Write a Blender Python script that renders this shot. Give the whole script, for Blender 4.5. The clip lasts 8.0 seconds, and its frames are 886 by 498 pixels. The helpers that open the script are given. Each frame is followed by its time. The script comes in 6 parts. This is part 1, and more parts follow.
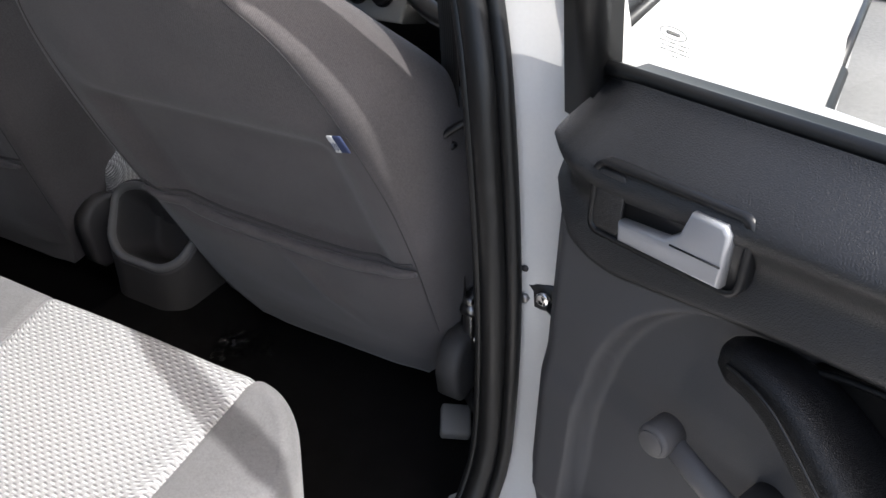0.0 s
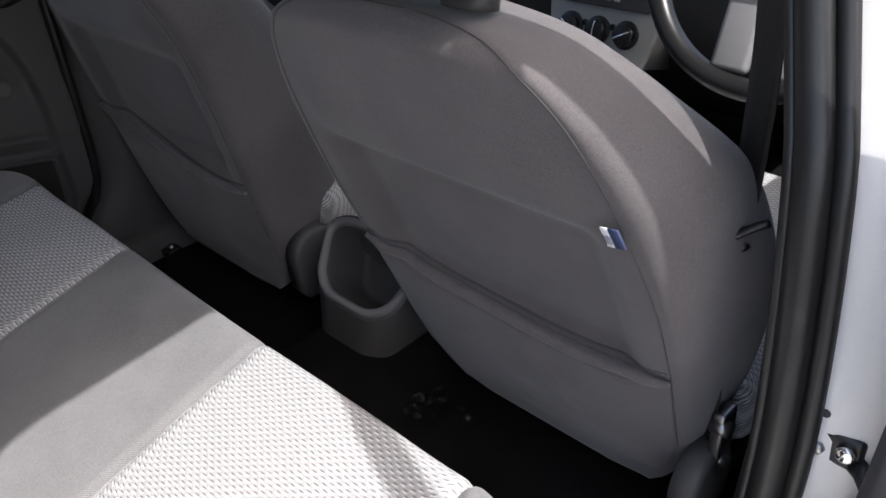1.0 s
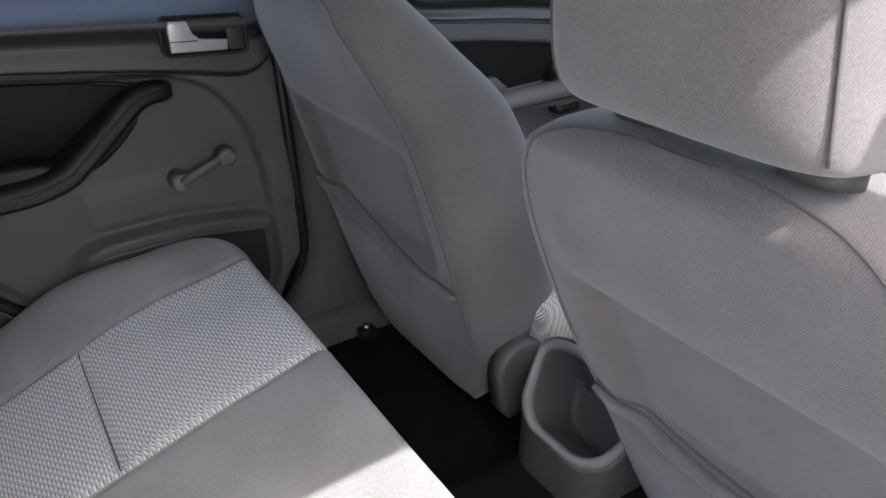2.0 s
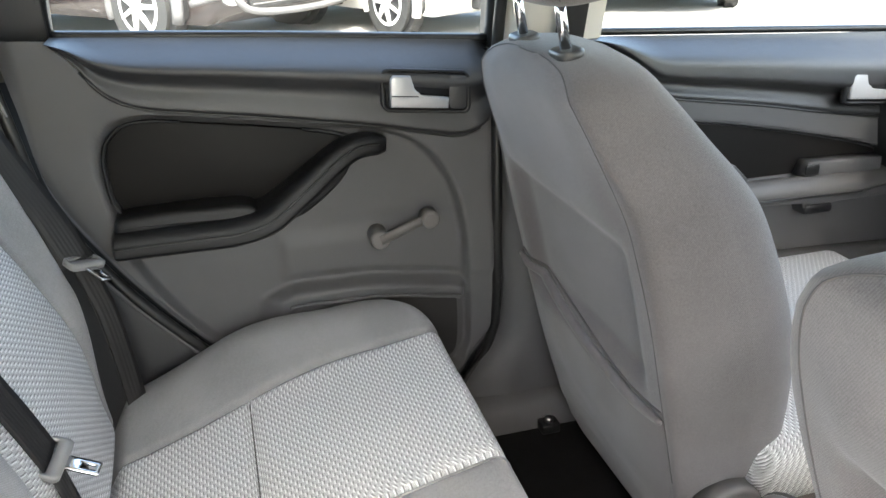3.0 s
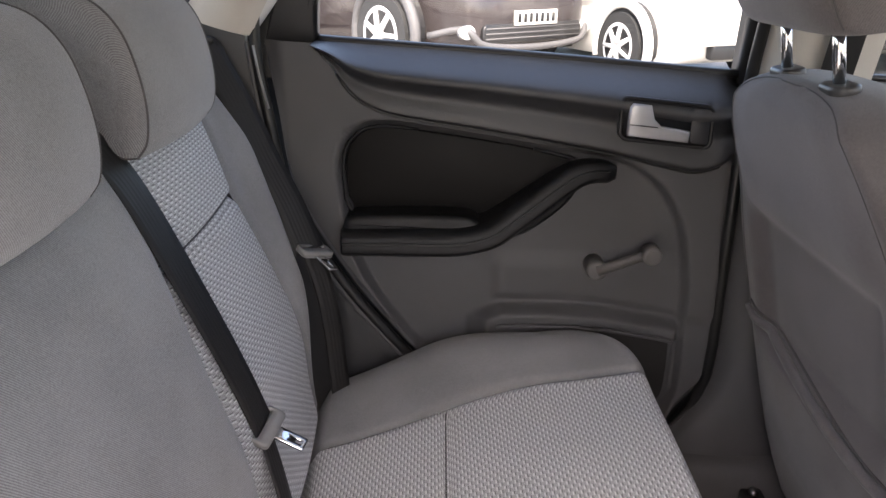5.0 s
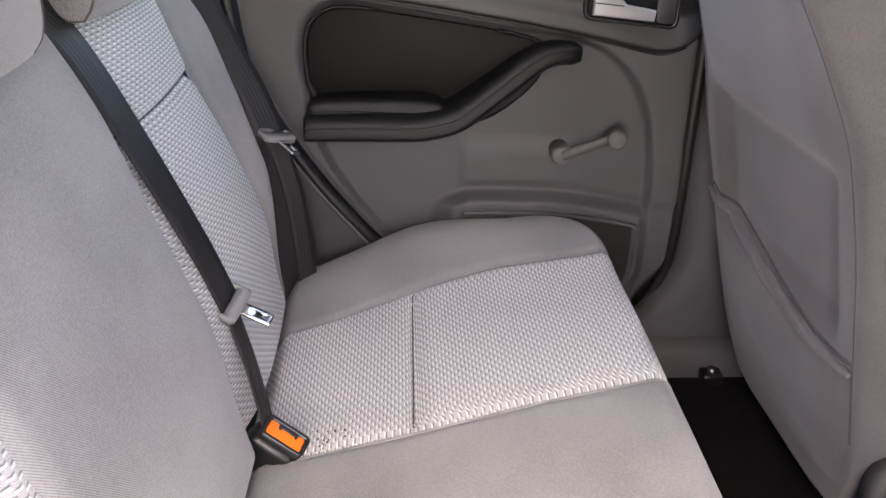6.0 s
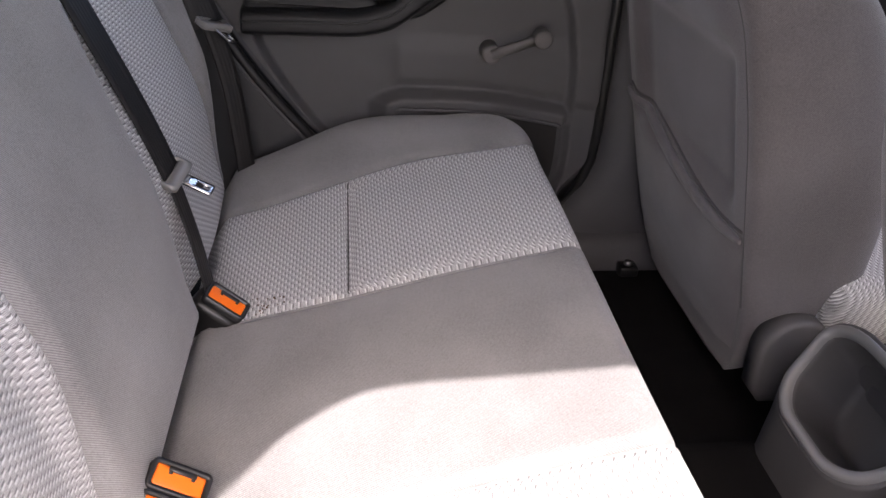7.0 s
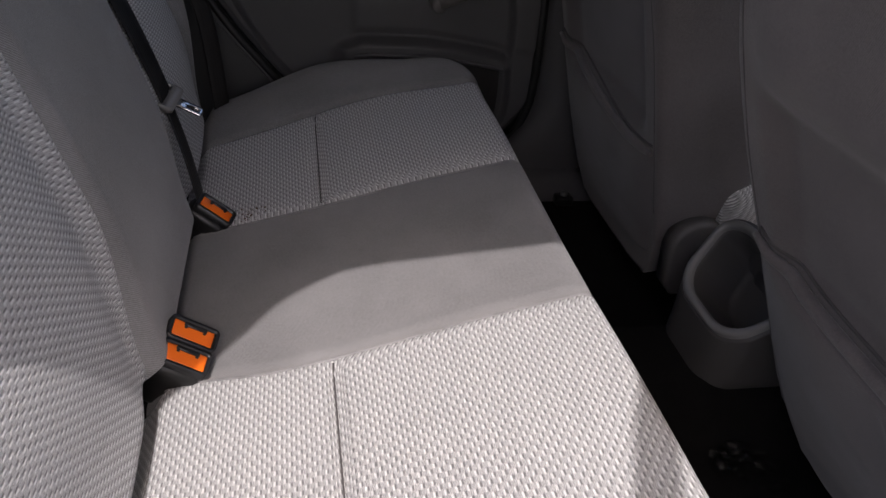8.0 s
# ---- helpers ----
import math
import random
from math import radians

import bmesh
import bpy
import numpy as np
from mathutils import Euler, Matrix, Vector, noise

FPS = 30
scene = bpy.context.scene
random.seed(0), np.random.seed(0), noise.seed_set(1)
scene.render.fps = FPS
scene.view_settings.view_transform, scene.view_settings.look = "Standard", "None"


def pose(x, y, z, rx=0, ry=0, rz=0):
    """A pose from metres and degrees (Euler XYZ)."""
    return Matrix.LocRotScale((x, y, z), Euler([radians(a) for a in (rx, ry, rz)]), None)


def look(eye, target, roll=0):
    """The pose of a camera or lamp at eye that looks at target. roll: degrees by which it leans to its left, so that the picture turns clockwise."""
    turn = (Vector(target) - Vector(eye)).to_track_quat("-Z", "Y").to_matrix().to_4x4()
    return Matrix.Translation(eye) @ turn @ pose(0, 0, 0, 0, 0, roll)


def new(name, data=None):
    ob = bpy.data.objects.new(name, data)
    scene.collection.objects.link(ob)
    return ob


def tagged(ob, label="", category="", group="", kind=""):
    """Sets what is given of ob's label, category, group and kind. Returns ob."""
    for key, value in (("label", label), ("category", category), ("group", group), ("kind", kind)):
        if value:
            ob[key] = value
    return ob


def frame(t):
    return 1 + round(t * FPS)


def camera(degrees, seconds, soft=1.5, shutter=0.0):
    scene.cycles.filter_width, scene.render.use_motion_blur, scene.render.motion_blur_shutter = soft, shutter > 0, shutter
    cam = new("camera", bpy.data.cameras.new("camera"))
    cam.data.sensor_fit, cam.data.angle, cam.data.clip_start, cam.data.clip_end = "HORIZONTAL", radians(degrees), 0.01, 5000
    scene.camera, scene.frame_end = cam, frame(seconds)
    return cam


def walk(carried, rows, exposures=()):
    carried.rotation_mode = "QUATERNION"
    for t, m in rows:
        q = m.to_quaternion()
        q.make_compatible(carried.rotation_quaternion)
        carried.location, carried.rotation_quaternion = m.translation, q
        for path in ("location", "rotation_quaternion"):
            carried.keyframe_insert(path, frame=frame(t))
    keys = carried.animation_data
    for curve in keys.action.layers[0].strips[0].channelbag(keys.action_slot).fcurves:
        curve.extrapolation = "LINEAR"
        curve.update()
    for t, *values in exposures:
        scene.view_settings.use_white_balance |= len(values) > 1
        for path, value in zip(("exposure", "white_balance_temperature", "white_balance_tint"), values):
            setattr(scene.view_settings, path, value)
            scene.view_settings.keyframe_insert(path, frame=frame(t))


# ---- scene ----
cam = camera(58.1, 8.0)
PATH = [
    (0, (0.972, -0.331, 1.195), (0.118, 1.093, 0.08), -2.4),
    (0.5, (0.913, -0.292, 1.2), (-0.14, 1.012, 0.108), -3.1),
    (1, (0.82, -0.267, 1.196), (-0.379, 0.93, 0.133), -3.3),
    (1.5, (0.724, -0.225, 1.206), (-0.654, 0.807, 0.188), -4.3),
    (1.7, (0.688, -0.205, 1.209), (-0.755, 0.778, 0.233), -4.1),
    (2.8, (0.532, -0.157, 1.198), (-1.2, 0.426, 0.386), -1.6),
    (3, (0.509, -0.147, 1.193), (-1.265, 0.339, 0.409), -1.6),
    (3.5, (0.48, -0.153, 1.178), (-1.373, 0.091, 0.468), -1.3),
    (4, (0.462, -0.171, 1.181), (-1.427, -0.118, 0.528), -0.4),
    (4.2, (0.466, -0.178, 1.179), (-1.425, -0.158, 0.53), 0.2),
    (5.3, (0.499, -0.178, 1.146), (-1.366, -0.154, 0.425), 1.0),
    (5.5, (0.499, -0.181, 1.134), (-1.347, -0.137, 0.367), 1.0),
    (6, (0.511, -0.168, 1.118), (-1.283, -0.085, 0.238), 0.9),
    (6.5, (0.541, -0.158, 1.096), (-1.212, -0.024, 0.143), 1.4),
    (7, (0.608, -0.165, 1.077), (-1.107, 0.072, 0.075), 3.6),
    (7.5, (0.708, -0.195, 1.069), (-0.973, 0.14, 0.039), 5.3),
    (8, (0.802, -0.201, 1.08), (-0.87, 0.159, 0.043), 4.8),
]
EXPOSURES = [
    (0.0, 1.16, 6480, 10), (1.0, 1.46, 6450, 12), (1.7, 2.16, 6400, 12), (3.0, 3.62, 6950, 4), (4.2, 2.3, 7300, 13),
    (5.5, 3.2, 7150, 18), (6.0, 3.5, 7150, 19), (6.5, 3.52, 7100, 21), (7.0, 2.6, 7000, 21), (8.0, 0.76, 6750, 18),
]
walk(cam, [(t, look(eye, target, roll)) for t, eye, target, roll in PATH], EXPOSURES)

# ---- world, sun ----
SUN = Vector((0.77, -0.047, 1.0)).normalized()
world = bpy.data.worlds.new("sky")
scene.world = world
world.use_nodes = True
wn = world.node_tree.nodes
sky = wn.new("ShaderNodeTexSky")
sky.sky_type = "NISHITA"
sky.sun_disc = False
sky.dust_density = 3.5
sky.sun_elevation = math.asin(SUN.z)
sky.sun_rotation = math.atan2(SUN.x, SUN.y)
wn["Background"].inputs["Strength"].default_value = 0.15
world.node_tree.links.new(sky.outputs[0], wn["Background"].inputs[0])
sun_lamp = bpy.data.lights.new("sun", "SUN")
sun_lamp.energy, sun_lamp.angle, sun_lamp.color = 2.0, radians(0.6), (1.0, 0.985, 0.965)
sun = new("sun", sun_lamp)
sun.matrix_world = look(SUN * 20, (0, 0, 0))

GROUND = 0.10
CX = -0.03


# ---- materials ----
class Nodes:
    """A short hand for building a node material."""

    def __init__(self, name):
        self.mat = bpy.data.materials.new(name)
        self.mat.use_nodes = True
        self.t = self.mat.node_tree
        self.bsdf = self.t.nodes["Principled BSDF"]

    def add(self, kind, **sets):
        n = self.t.nodes.new(kind)
        for k, v in sets.items():
            n.inputs[k].default_value = v
        return n

    def link(self, a, b):
        self.t.links.new(a, b)

    def math(self, op, a, b=0.0, clamp=False):
        n = self.t.nodes.new("ShaderNodeMath")
        n.operation, n.use_clamp = op, clamp
        for i, v in enumerate((a, b)):
            if isinstance(v, (int, float)):
                n.inputs[i].default_value = v
            else:
                self.link(v, n.inputs[i])
        return n.outputs[0]

    def ramp(self, fac, stops):
        n = self.t.nodes.new("ShaderNodeValToRGB")
        r = n.color_ramp
        while len(r.elements) < len(stops):
            r.elements.new(0.5)
        for e, (p, c) in zip(r.elements, stops):
            e.position, e.color = p, (*c, 1)
        self.link(fac, n.inputs[0])
        return n.outputs[0]

    def noise(self, scale, detail=4.0, coord=None, rough=0.5):
        n = self.add("ShaderNodeTexNoise", Scale=scale, Detail=detail, Roughness=rough)
        self.link(coord or self.coord(), n.inputs["Vector"])
        return n.outputs["Fac"]

    def coord(self, which="Object"):
        return self.t.nodes.new("ShaderNodeTexCoord").outputs[which]

    def mix(self, fac, a, b, mode="MIX"):
        n = self.t.nodes.new("ShaderNodeMix")
        n.data_type, n.blend_type = "RGBA", mode
        for s, v in (("Factor", fac), ("A", a), ("B", b)):
            i = [k for k in n.inputs if k.name == s and k.type == ("VALUE" if s == "Factor" else "RGBA")][0]
            if isinstance(v, (int, float)):
                i.default_value = v
            elif isinstance(v, tuple):
                i.default_value = (*v, 1)
            else:
                self.link(v, i)
        return [o for o in n.outputs if o.type == "RGBA"][0]

    def bump(self, height, strength, distance):
        n = self.add("ShaderNodeBump", Strength=strength, Distance=distance)
        self.link(height, n.inputs["Height"])
        self.link(n.outputs[0], self.bsdf.inputs["Normal"])

    def done(self, rough=0.5, metal=0.0, spec=0.5, **more):
        self.bsdf.inputs["Roughness"].default_value = rough
        self.bsdf.inputs["Metallic"].default_value = metal
        self.bsdf.inputs["Specular IOR Level"].default_value = spec
        for k, v in more.items():
            self.bsdf.inputs[k].default_value = v
        return self.mat


def grained(name, colour, rough=0.5, grain=900.0, depth=0.0003, spread=0.12, metal=0.0, spec=0.5, worn=6.0, strength=0.5, detail=2.0):
    """A plain surface with fine grain, a soft change of tone over it and uneven gloss."""
    n = Nodes(name)
    tone = n.noise(worn, 5.0)
    fine = n.noise(grain, detail)
    dark = tuple(c * (1 - spread) for c in colour)
    light = tuple(min(1.0, c * (1 + spread)) for c in colour)
    n.link(n.ramp(n.math("ADD", n.math("MULTIPLY", tone, 0.7), n.math("MULTIPLY", fine, 0.3)), [(0.3, dark), (0.7, light)]), n.bsdf.inputs["Base Color"])
    n.link(n.math("ADD", n.math("MULTIPLY", tone, 0.16), rough - 0.08), n.bsdf.inputs["Roughness"])
    n.bump(fine, strength, depth)
    m = n.done(rough, metal, spec)
    n.t.links.remove(n.bsdf.inputs["Roughness"].links[0]) if metal > 0.9 else None
    return m


def twill(name, colour, ribs, period=0.0022):
    """Plain woven cloth with fine slanting ribs, single threads and a faint uneven tone."""
    n = Nodes(name)
    sep = n.t.nodes.new("ShaderNodeSeparateXYZ")
    n.link(n.coord("UV"), sep.inputs[0])
    u, v = sep.outputs[0], sep.outputs[1]
    wave = n.math("MULTIPLY", n.noise(45.0, 2.0), 0.0014)
    slant = n.math("MULTIPLY", n.math("SUBTRACT", n.math("ADD", u, wave), n.math("MULTIPLY", v, 0.80)), 2 * math.pi / period)
    cross = n.math("MULTIPLY", n.math("ADD", n.math("MULTIPLY", u, 0.75), n.math("ADD", v, wave)), 2 * math.pi / (period * 0.62))
    rib = n.math("SINE", slant)
    stitch = n.math("MULTIPLY", n.math("SINE", cross), 0.45)
    patch = n.math("ADD", n.math("MULTIPLY", n.noise(16.0, 3.0), 0.9), 0.25)
    thread = n.noise(1100.0, 3.0, rough=0.75)
    speck = n.noise(380.0, 4.0, rough=0.8)
    tone = n.noise(7.0, 5.0)
    weave = n.math("MULTIPLY", n.math("MULTIPLY", n.math("ADD", rib, stitch), patch), ribs)
    h = n.math("ADD", weave, n.math("ADD", n.math("MULTIPLY", thread, 0.6), n.math("MULTIPLY", speck, 0.5)))
    mixv = n.math("ADD", n.math("MULTIPLY", h, 0.62), n.math("MULTIPLY", tone, 0.30))
    c0, c1 = tuple(c * 0.46 for c in colour), tuple(c * 1.56 for c in colour)
    n.link(n.ramp(mixv, [(0.29, c0), (0.70, c1)]), n.bsdf.inputs["Base Color"])
    n.bump(h, 0.6, 0.0007)
    return n.done(0.92, 0.0, 0.15, **{"Sheen Weight": 0.25, "Sheen Roughness": 0.5})


def patterned(name, ground, bead, slot, px=0.0132, py=0.0047):
    """Woven seat cloth: staggered dark slots and white beads side by side on a pale ground of fine threads."""
    n = Nodes(name)
    sep = n.t.nodes.new("ShaderNodeSeparateXYZ")
    wob = n.noise(40.0, 2.0)
    jit = n.noise(300.0, 2.0)
    n.link(n.coord("UV"), sep.inputs[0])
    u = n.math("DIVIDE", n.math("ADD", sep.outputs[0], n.math("ADD", n.math("MULTIPLY", wob, 0.003), n.math("MULTIPLY", jit, 0.0022))), px)
    v = n.math("DIVIDE", n.math("ADD", sep.outputs[1], n.math("ADD", n.math("MULTIPLY", wob, 0.002), n.math("MULTIPLY", jit, 0.0011))), py)
    odd = n.math("FLOOR", n.math("MODULO", n.math("ABSOLUTE", v), 2.0))
    f = n.math("FRACT", n.math("ADD", u, n.math("MULTIPLY", odd, 0.5)))
    row = n.math("FRACT", v)
    b = n.math("ABSOLUTE", n.math("SUBTRACT", row, 0.72))
    b2 = n.math("ABSOLUTE", n.math("SUBTRACT", row, 0.30))
    a = n.math("ABSOLUTE", n.math("SUBTRACT", f, 0.38))
    a2 = n.math("ABSOLUTE", n.math("SUBTRACT", f, 0.44))
    slot_m = n.math("MULTIPLY", n.math("MULTIPLY", n.math("SUBTRACT", 0.27, a), 10.0, True), n.math("MULTIPLY", n.math("SUBTRACT", 0.24, b), 9.0, True), True)
    bead_m = n.math("MULTIPLY", n.math("MULTIPLY", n.math("SUBTRACT", 0.30, a2), 8.0, True), n.math("MULTIPLY", n.math("SUBTRACT", 0.27, b2), 8.0, True), True)
    thread = n.noise(1500.0, 3.0, rough=0.75)
    rib = n.math("SINE", n.math("MULTIPLY", n.math("ADD", v, n.math("MULTIPLY", jit, 0.3)), 2 * math.pi * 3.5))
    uneven = n.noise(420.0, 3.0, rough=0.7)
    tone = n.noise(7.0, 4.0)
    base = n.mix(n.math("MULTIPLY", tone, 0.5), ground, tuple(c * 1.15 for c in ground))
    base = n.mix(n.math("ADD", n.math("MULTIPLY", rib, 0.45), 0.45, True), base, tuple(c * 0.38 for c in ground))
    col = n.mix(n.math("MULTIPLY", bead_m, n.math("ADD", uneven, 0.55), True), base, bead)
    col = n.mix(n.math("MULTIPLY", slot_m, n.math("ADD", uneven, 0.50), True), col, slot)
    col = n.mix(n.math("MULTIPLY", n.math("SUBTRACT", thread, 0.42), 1.2, True), col, tuple(c * 0.42 for c in ground))
    n.link(col, n.bsdf.inputs["Base Color"])
    h = n.math("ADD", n.math("SUBTRACT", bead_m, n.math("MULTIPLY", slot_m, 1.2)), n.math("ADD", n.math("MULTIPLY", thread, 0.6), n.math("MULTIPLY", rib, 0.28)))
    n.bump(h, 0.8, 0.0010)
    return n.done(0.9, 0.0, 0.2, **{"Sheen Weight": 0.2})


def thin_glass(name, tint=(0.93, 0.96, 0.95), fac=0.06):
    n = Nodes(name)
    tr = n.t.nodes.new("ShaderNodeBsdfTransparent")
    tr.inputs[0].default_value = (*tint, 1)
    gl = n.t.nodes.new("ShaderNodeBsdfGlossy")
    gl.inputs["Roughness"].default_value = 0.02
    mx = n.t.nodes.new("ShaderNodeMixShader")
    mx.inputs[0].default_value = fac
    n.link(tr.outputs[0], mx.inputs[1])
    n.link(gl.outputs[0], mx.inputs[2])
    n.link(mx.outputs[0], n.t.nodes["Material Output"].inputs[0])
    return n.mat


def webbing(name, colour):
    n = Nodes(name)
    sep = n.t.nodes.new("ShaderNodeSeparateXYZ")
    n.link(n.coord("UV"), sep.inputs[0])
    ribs = n.math("SINE", n.math("MULTIPLY", sep.outputs[0], 2 * math.pi / 0.0055))
    weave = n.math("SINE", n.math("MULTIPLY", sep.outputs[1], 2 * math.pi / 0.0016))
    h = n.math("ADD", ribs, n.math("MULTIPLY", weave, 0.4))
    n.link(n.ramp(n.math("ADD", n.math("MULTIPLY", h, 0.15), 0.5), [(0.2, tuple(c * 0.8 for c in colour)), (0.8, tuple(c * 1.25 for c in colour))]), n.bsdf.inputs["Base Color"])
    n.bump(h, 0.4, 0.0003)
    return n.done(0.55, 0.0, 0.4)


def leathery(name, colour, rough=0.36, cell=330.0, depth=0.0009, spec=0.4):
    """Soft vinyl pressed with a leather grain: small rounded cells with creases between them."""
    n = Nodes(name)
    warp = n.add("ShaderNodeTexNoise", Scale=120.0, Detail=2.0)
    n.link(n.coord(), warp.inputs["Vector"])
    mixed = n.t.nodes.new("ShaderNodeVectorMath")
    mixed.operation = "MULTIPLY_ADD"
    n.link(warp.outputs["Color"], mixed.inputs[0])
    mixed.inputs[1].default_value = (0.004, 0.004, 0.004)
    n.link(n.coord(), mixed.inputs[2])
    cells = n.add("ShaderNodeTexVoronoi", Scale=cell)
    cells.feature = "DISTANCE_TO_EDGE"
    n.link(mixed.outputs[0], cells.inputs["Vector"])
    crease = n.math("MINIMUM", n.math("MULTIPLY", cells.outputs["Distance"], 3.5), 1.0)
    tone = n.noise(7.0, 5.0)
    lo, hi = tuple(c * 0.75 for c in colour), tuple(c * 1.2 for c in colour)
    n.link(n.ramp(n.math("ADD", n.math("MULTIPLY", tone, 0.6), n.math("MULTIPLY", crease, 0.3)), [(0.25, lo), (0.75, hi)]), n.bsdf.inputs["Base Color"])
    n.link(n.math("ADD", n.math("MULTIPLY", tone, 0.14), rough - 0.07), n.bsdf.inputs["Roughness"])
    n.bump(n.math("ADD", crease, n.math("MULTIPLY", n.noise(1500.0, 2.0), 0.15)), 0.6, depth)
    return n.done(rough, 0.0, spec)


ETCHED = thin_glass("etched_glass", (0.45, 0.45, 0.45), 0.1)
CLOTH = twill("grey_twill_cloth", (0.218, 0.215, 0.218), 0.22)
CLOTH_FRONT = twill("mauve_grey_seat_cloth", (0.112, 0.102, 0.102), 0.09)
PATTERN = patterned("beaded_seat_cloth", (0.70, 0.70, 0.705), (0.90, 0.90, 0.90), (0.22, 0.22, 0.22))
TRIM_GREY = grained("grey_grained_plastic", (0.087, 0.085, 0.087), 0.52, 1100, 0.0004, spec=0.3)
TRIM_DARK = leathery("charcoal_soft_vinyl", (0.020, 0.020, 0.0215), 0.42, 520.0, 0.0003, 0.85)
TRIM_BLACK = leathery("black_leathery_vinyl", (0.008, 0.008, 0.0088), 0.33, 650.0, 0.0003, 0.36)
POCKET_DARK = grained("dark_pocket_vinyl", (0.009, 0.0082, 0.0078), 0.55, 800, 0.0004, spec=0.15)
TRIM_PALE = grained("pale_grey_plastic", (0.32, 0.31, 0.29), 0.55, 1100, 0.0004)
BEIGE = grained("pale_beige_headlining", (0.62, 0.58, 0.52), 0.85, 1500, 0.0004)
RUBBER = grained("black_rubber_seal", (0.012, 0.012, 0.012), 0.38, 400, 0.0002)
CARPET = grained("black_carpet", (0.011, 0.0105, 0.0105), 0.95, 1600, 0.002, 0.35, spec=0.1, worn=20.0, strength=1.0)
WINDER = grained("winder_grey_plastic", (0.125, 0.118, 0.114), 0.45, 1100, 0.0003, spec=0.35)
WHITE = grained("white_car_paint", (0.78, 0.765, 0.735), 0.22, 300, 0.00005, 0.04)
CHROME = grained("chrome", (0.75, 0.75, 0.75), 0.08, 200, 0.00002, 0.05, metal=1.0)
COLLAR = grained("dark_grey_collar_plastic", (0.045, 0.044, 0.044), 0.35, 900, 0.0002)
STEEL = grained("dull_steel", (0.35, 0.35, 0.35), 0.3, 300, 0.0001, 0.2, metal=1.0)
SILVER = grained("silver_plastic", (0.46, 0.46, 0.47), 0.32, 1500, 0.0001, 0.05, metal=0.35)
ORANGE = grained("orange_plastic", (0.95, 0.175, 0.012), 0.35, 600, 0.0001, 0.06)
BLACKP = grained("black_plastic", (0.013, 0.013, 0.014), 0.33, 900, 0.0002)
# seam thread; also the dark tone that stands in for shade in gaps
SEAM_AND_SHADE = grained("dark_seam_thread_and_gap_shade", (0.075, 0.070, 0.070), 0.9, 1200, 0.0002)
BELT = webbing("dark_belt_webbing", (0.013, 0.012, 0.0118))
GLASS = thin_glass("clear_window_glass")
ASPHALT = grained("pale_worn_asphalt", (0.25, 0.242, 0.23), 0.9, 60, 0.004, 0.25, worn=1.2)
TYRE = grained("tyre_rubber", (0.02, 0.02, 0.02), 0.75, 90, 0.001)
CONSOLE = grained("console_grey_plastic", (0.090, 0.086, 0.084), 0.5, 1100, 0.0004)
RIM_GREY = grained("smooth_grey_rim_plastic", (0.22, 0.215, 0.21), 0.32, 1300, 0.0001)
GREYP = grained("mid_grey_plastic", (0.30, 0.29, 0.285), 0.4, 800, 0.0002)
SPEAKER = grained("dark_speaker_mesh", (0.034, 0.032, 0.031), 0.6, 700, 0.0006, spec=0.2)
WHEEL_SILVER = grained("satin_silver_plastic", (0.20, 0.20, 0.205), 0.4, 900, 0.0001, 0.06)
CRUMB = grained("brown_crumbs", (0.10, 0.055, 0.03), 0.9, 600, 0.0005)
PAPER = grained("white_label_cloth", (0.7, 0.7, 0.7), 0.8, 900, 0.0002)
BLUE = grained("navy_label_cloth", (0.035, 0.05, 0.12), 0.7, 900, 0.0002)
FACIA = grained("silver_grey_facia", (0.38, 0.39, 0.38), 0.42, 1200, 0.0002, 0.06, metal=0.2)


# ---- shaping ----
def part(name, data, material, parent=None, label="", smooth=True, uv=None, m=None):
    """Links (vertices, faces) or a bmesh as one mesh object. uv: cloth coordinates, or True to lay them flat from above."""
    me = bpy.data.meshes.new(name)
    if isinstance(data, tuple):
        me.from_pydata([tuple(v) for v in data[0]], [], data[1])
    else:
        data.to_mesh(me)
        data.free()
    me.validate()
    me.shade_smooth() if smooth else me.shade_flat()
    me.materials.append(material)
    if uv:
        layer = me.uv_layers.new(name="cloth")
        for lp in me.loops:
            co = me.vertices[lp.vertex_index].co
            layer.data[lp.index].uv = (co.x - co.z, co.y - co.z) if uv is True else uv[lp.vertex_index]
    ob = new(name, me)
    if m is not None:
        ob.matrix_basis = m
    if parent is not None:
        ob.parent = parent
    if label:
        ob["label"] = label
    return ob


def empty(name, m=None):
    ob = new(name)
    ob.empty_display_size = 0.05
    if m is not None:
        ob.matrix_basis = m
    return ob


def fixed(bm):
    bmesh.ops.recalc_face_normals(bm, faces=bm.faces)
    return bm


def sheet(rows, closed=False, caps=False):
    """A mesh through rows of points; closed: each row is a ring."""
    n, verts = len(rows[0]), [p for r in rows for p in r]
    faces = []
    for j in range(len(rows) - 1):
        for i in range(n if closed else n - 1):
            k = (i + 1) % n
            faces.append((j * n + i, j * n + k, (j + 1) * n + k, (j + 1) * n + i))
    if caps:
        faces.append(tuple(range(n))[::-1])
        faces.append(tuple((len(rows) - 1) * n + i for i in range(n)))
    return verts, faces


def oriented(data):
    bm = bmesh.new()
    vs = [bm.verts.new(v) for v in data[0]]
    for f in data[1]:
        try:
            bm.faces.new([vs[i] for i in f])
        except ValueError:
            pass
    return fixed(bm)


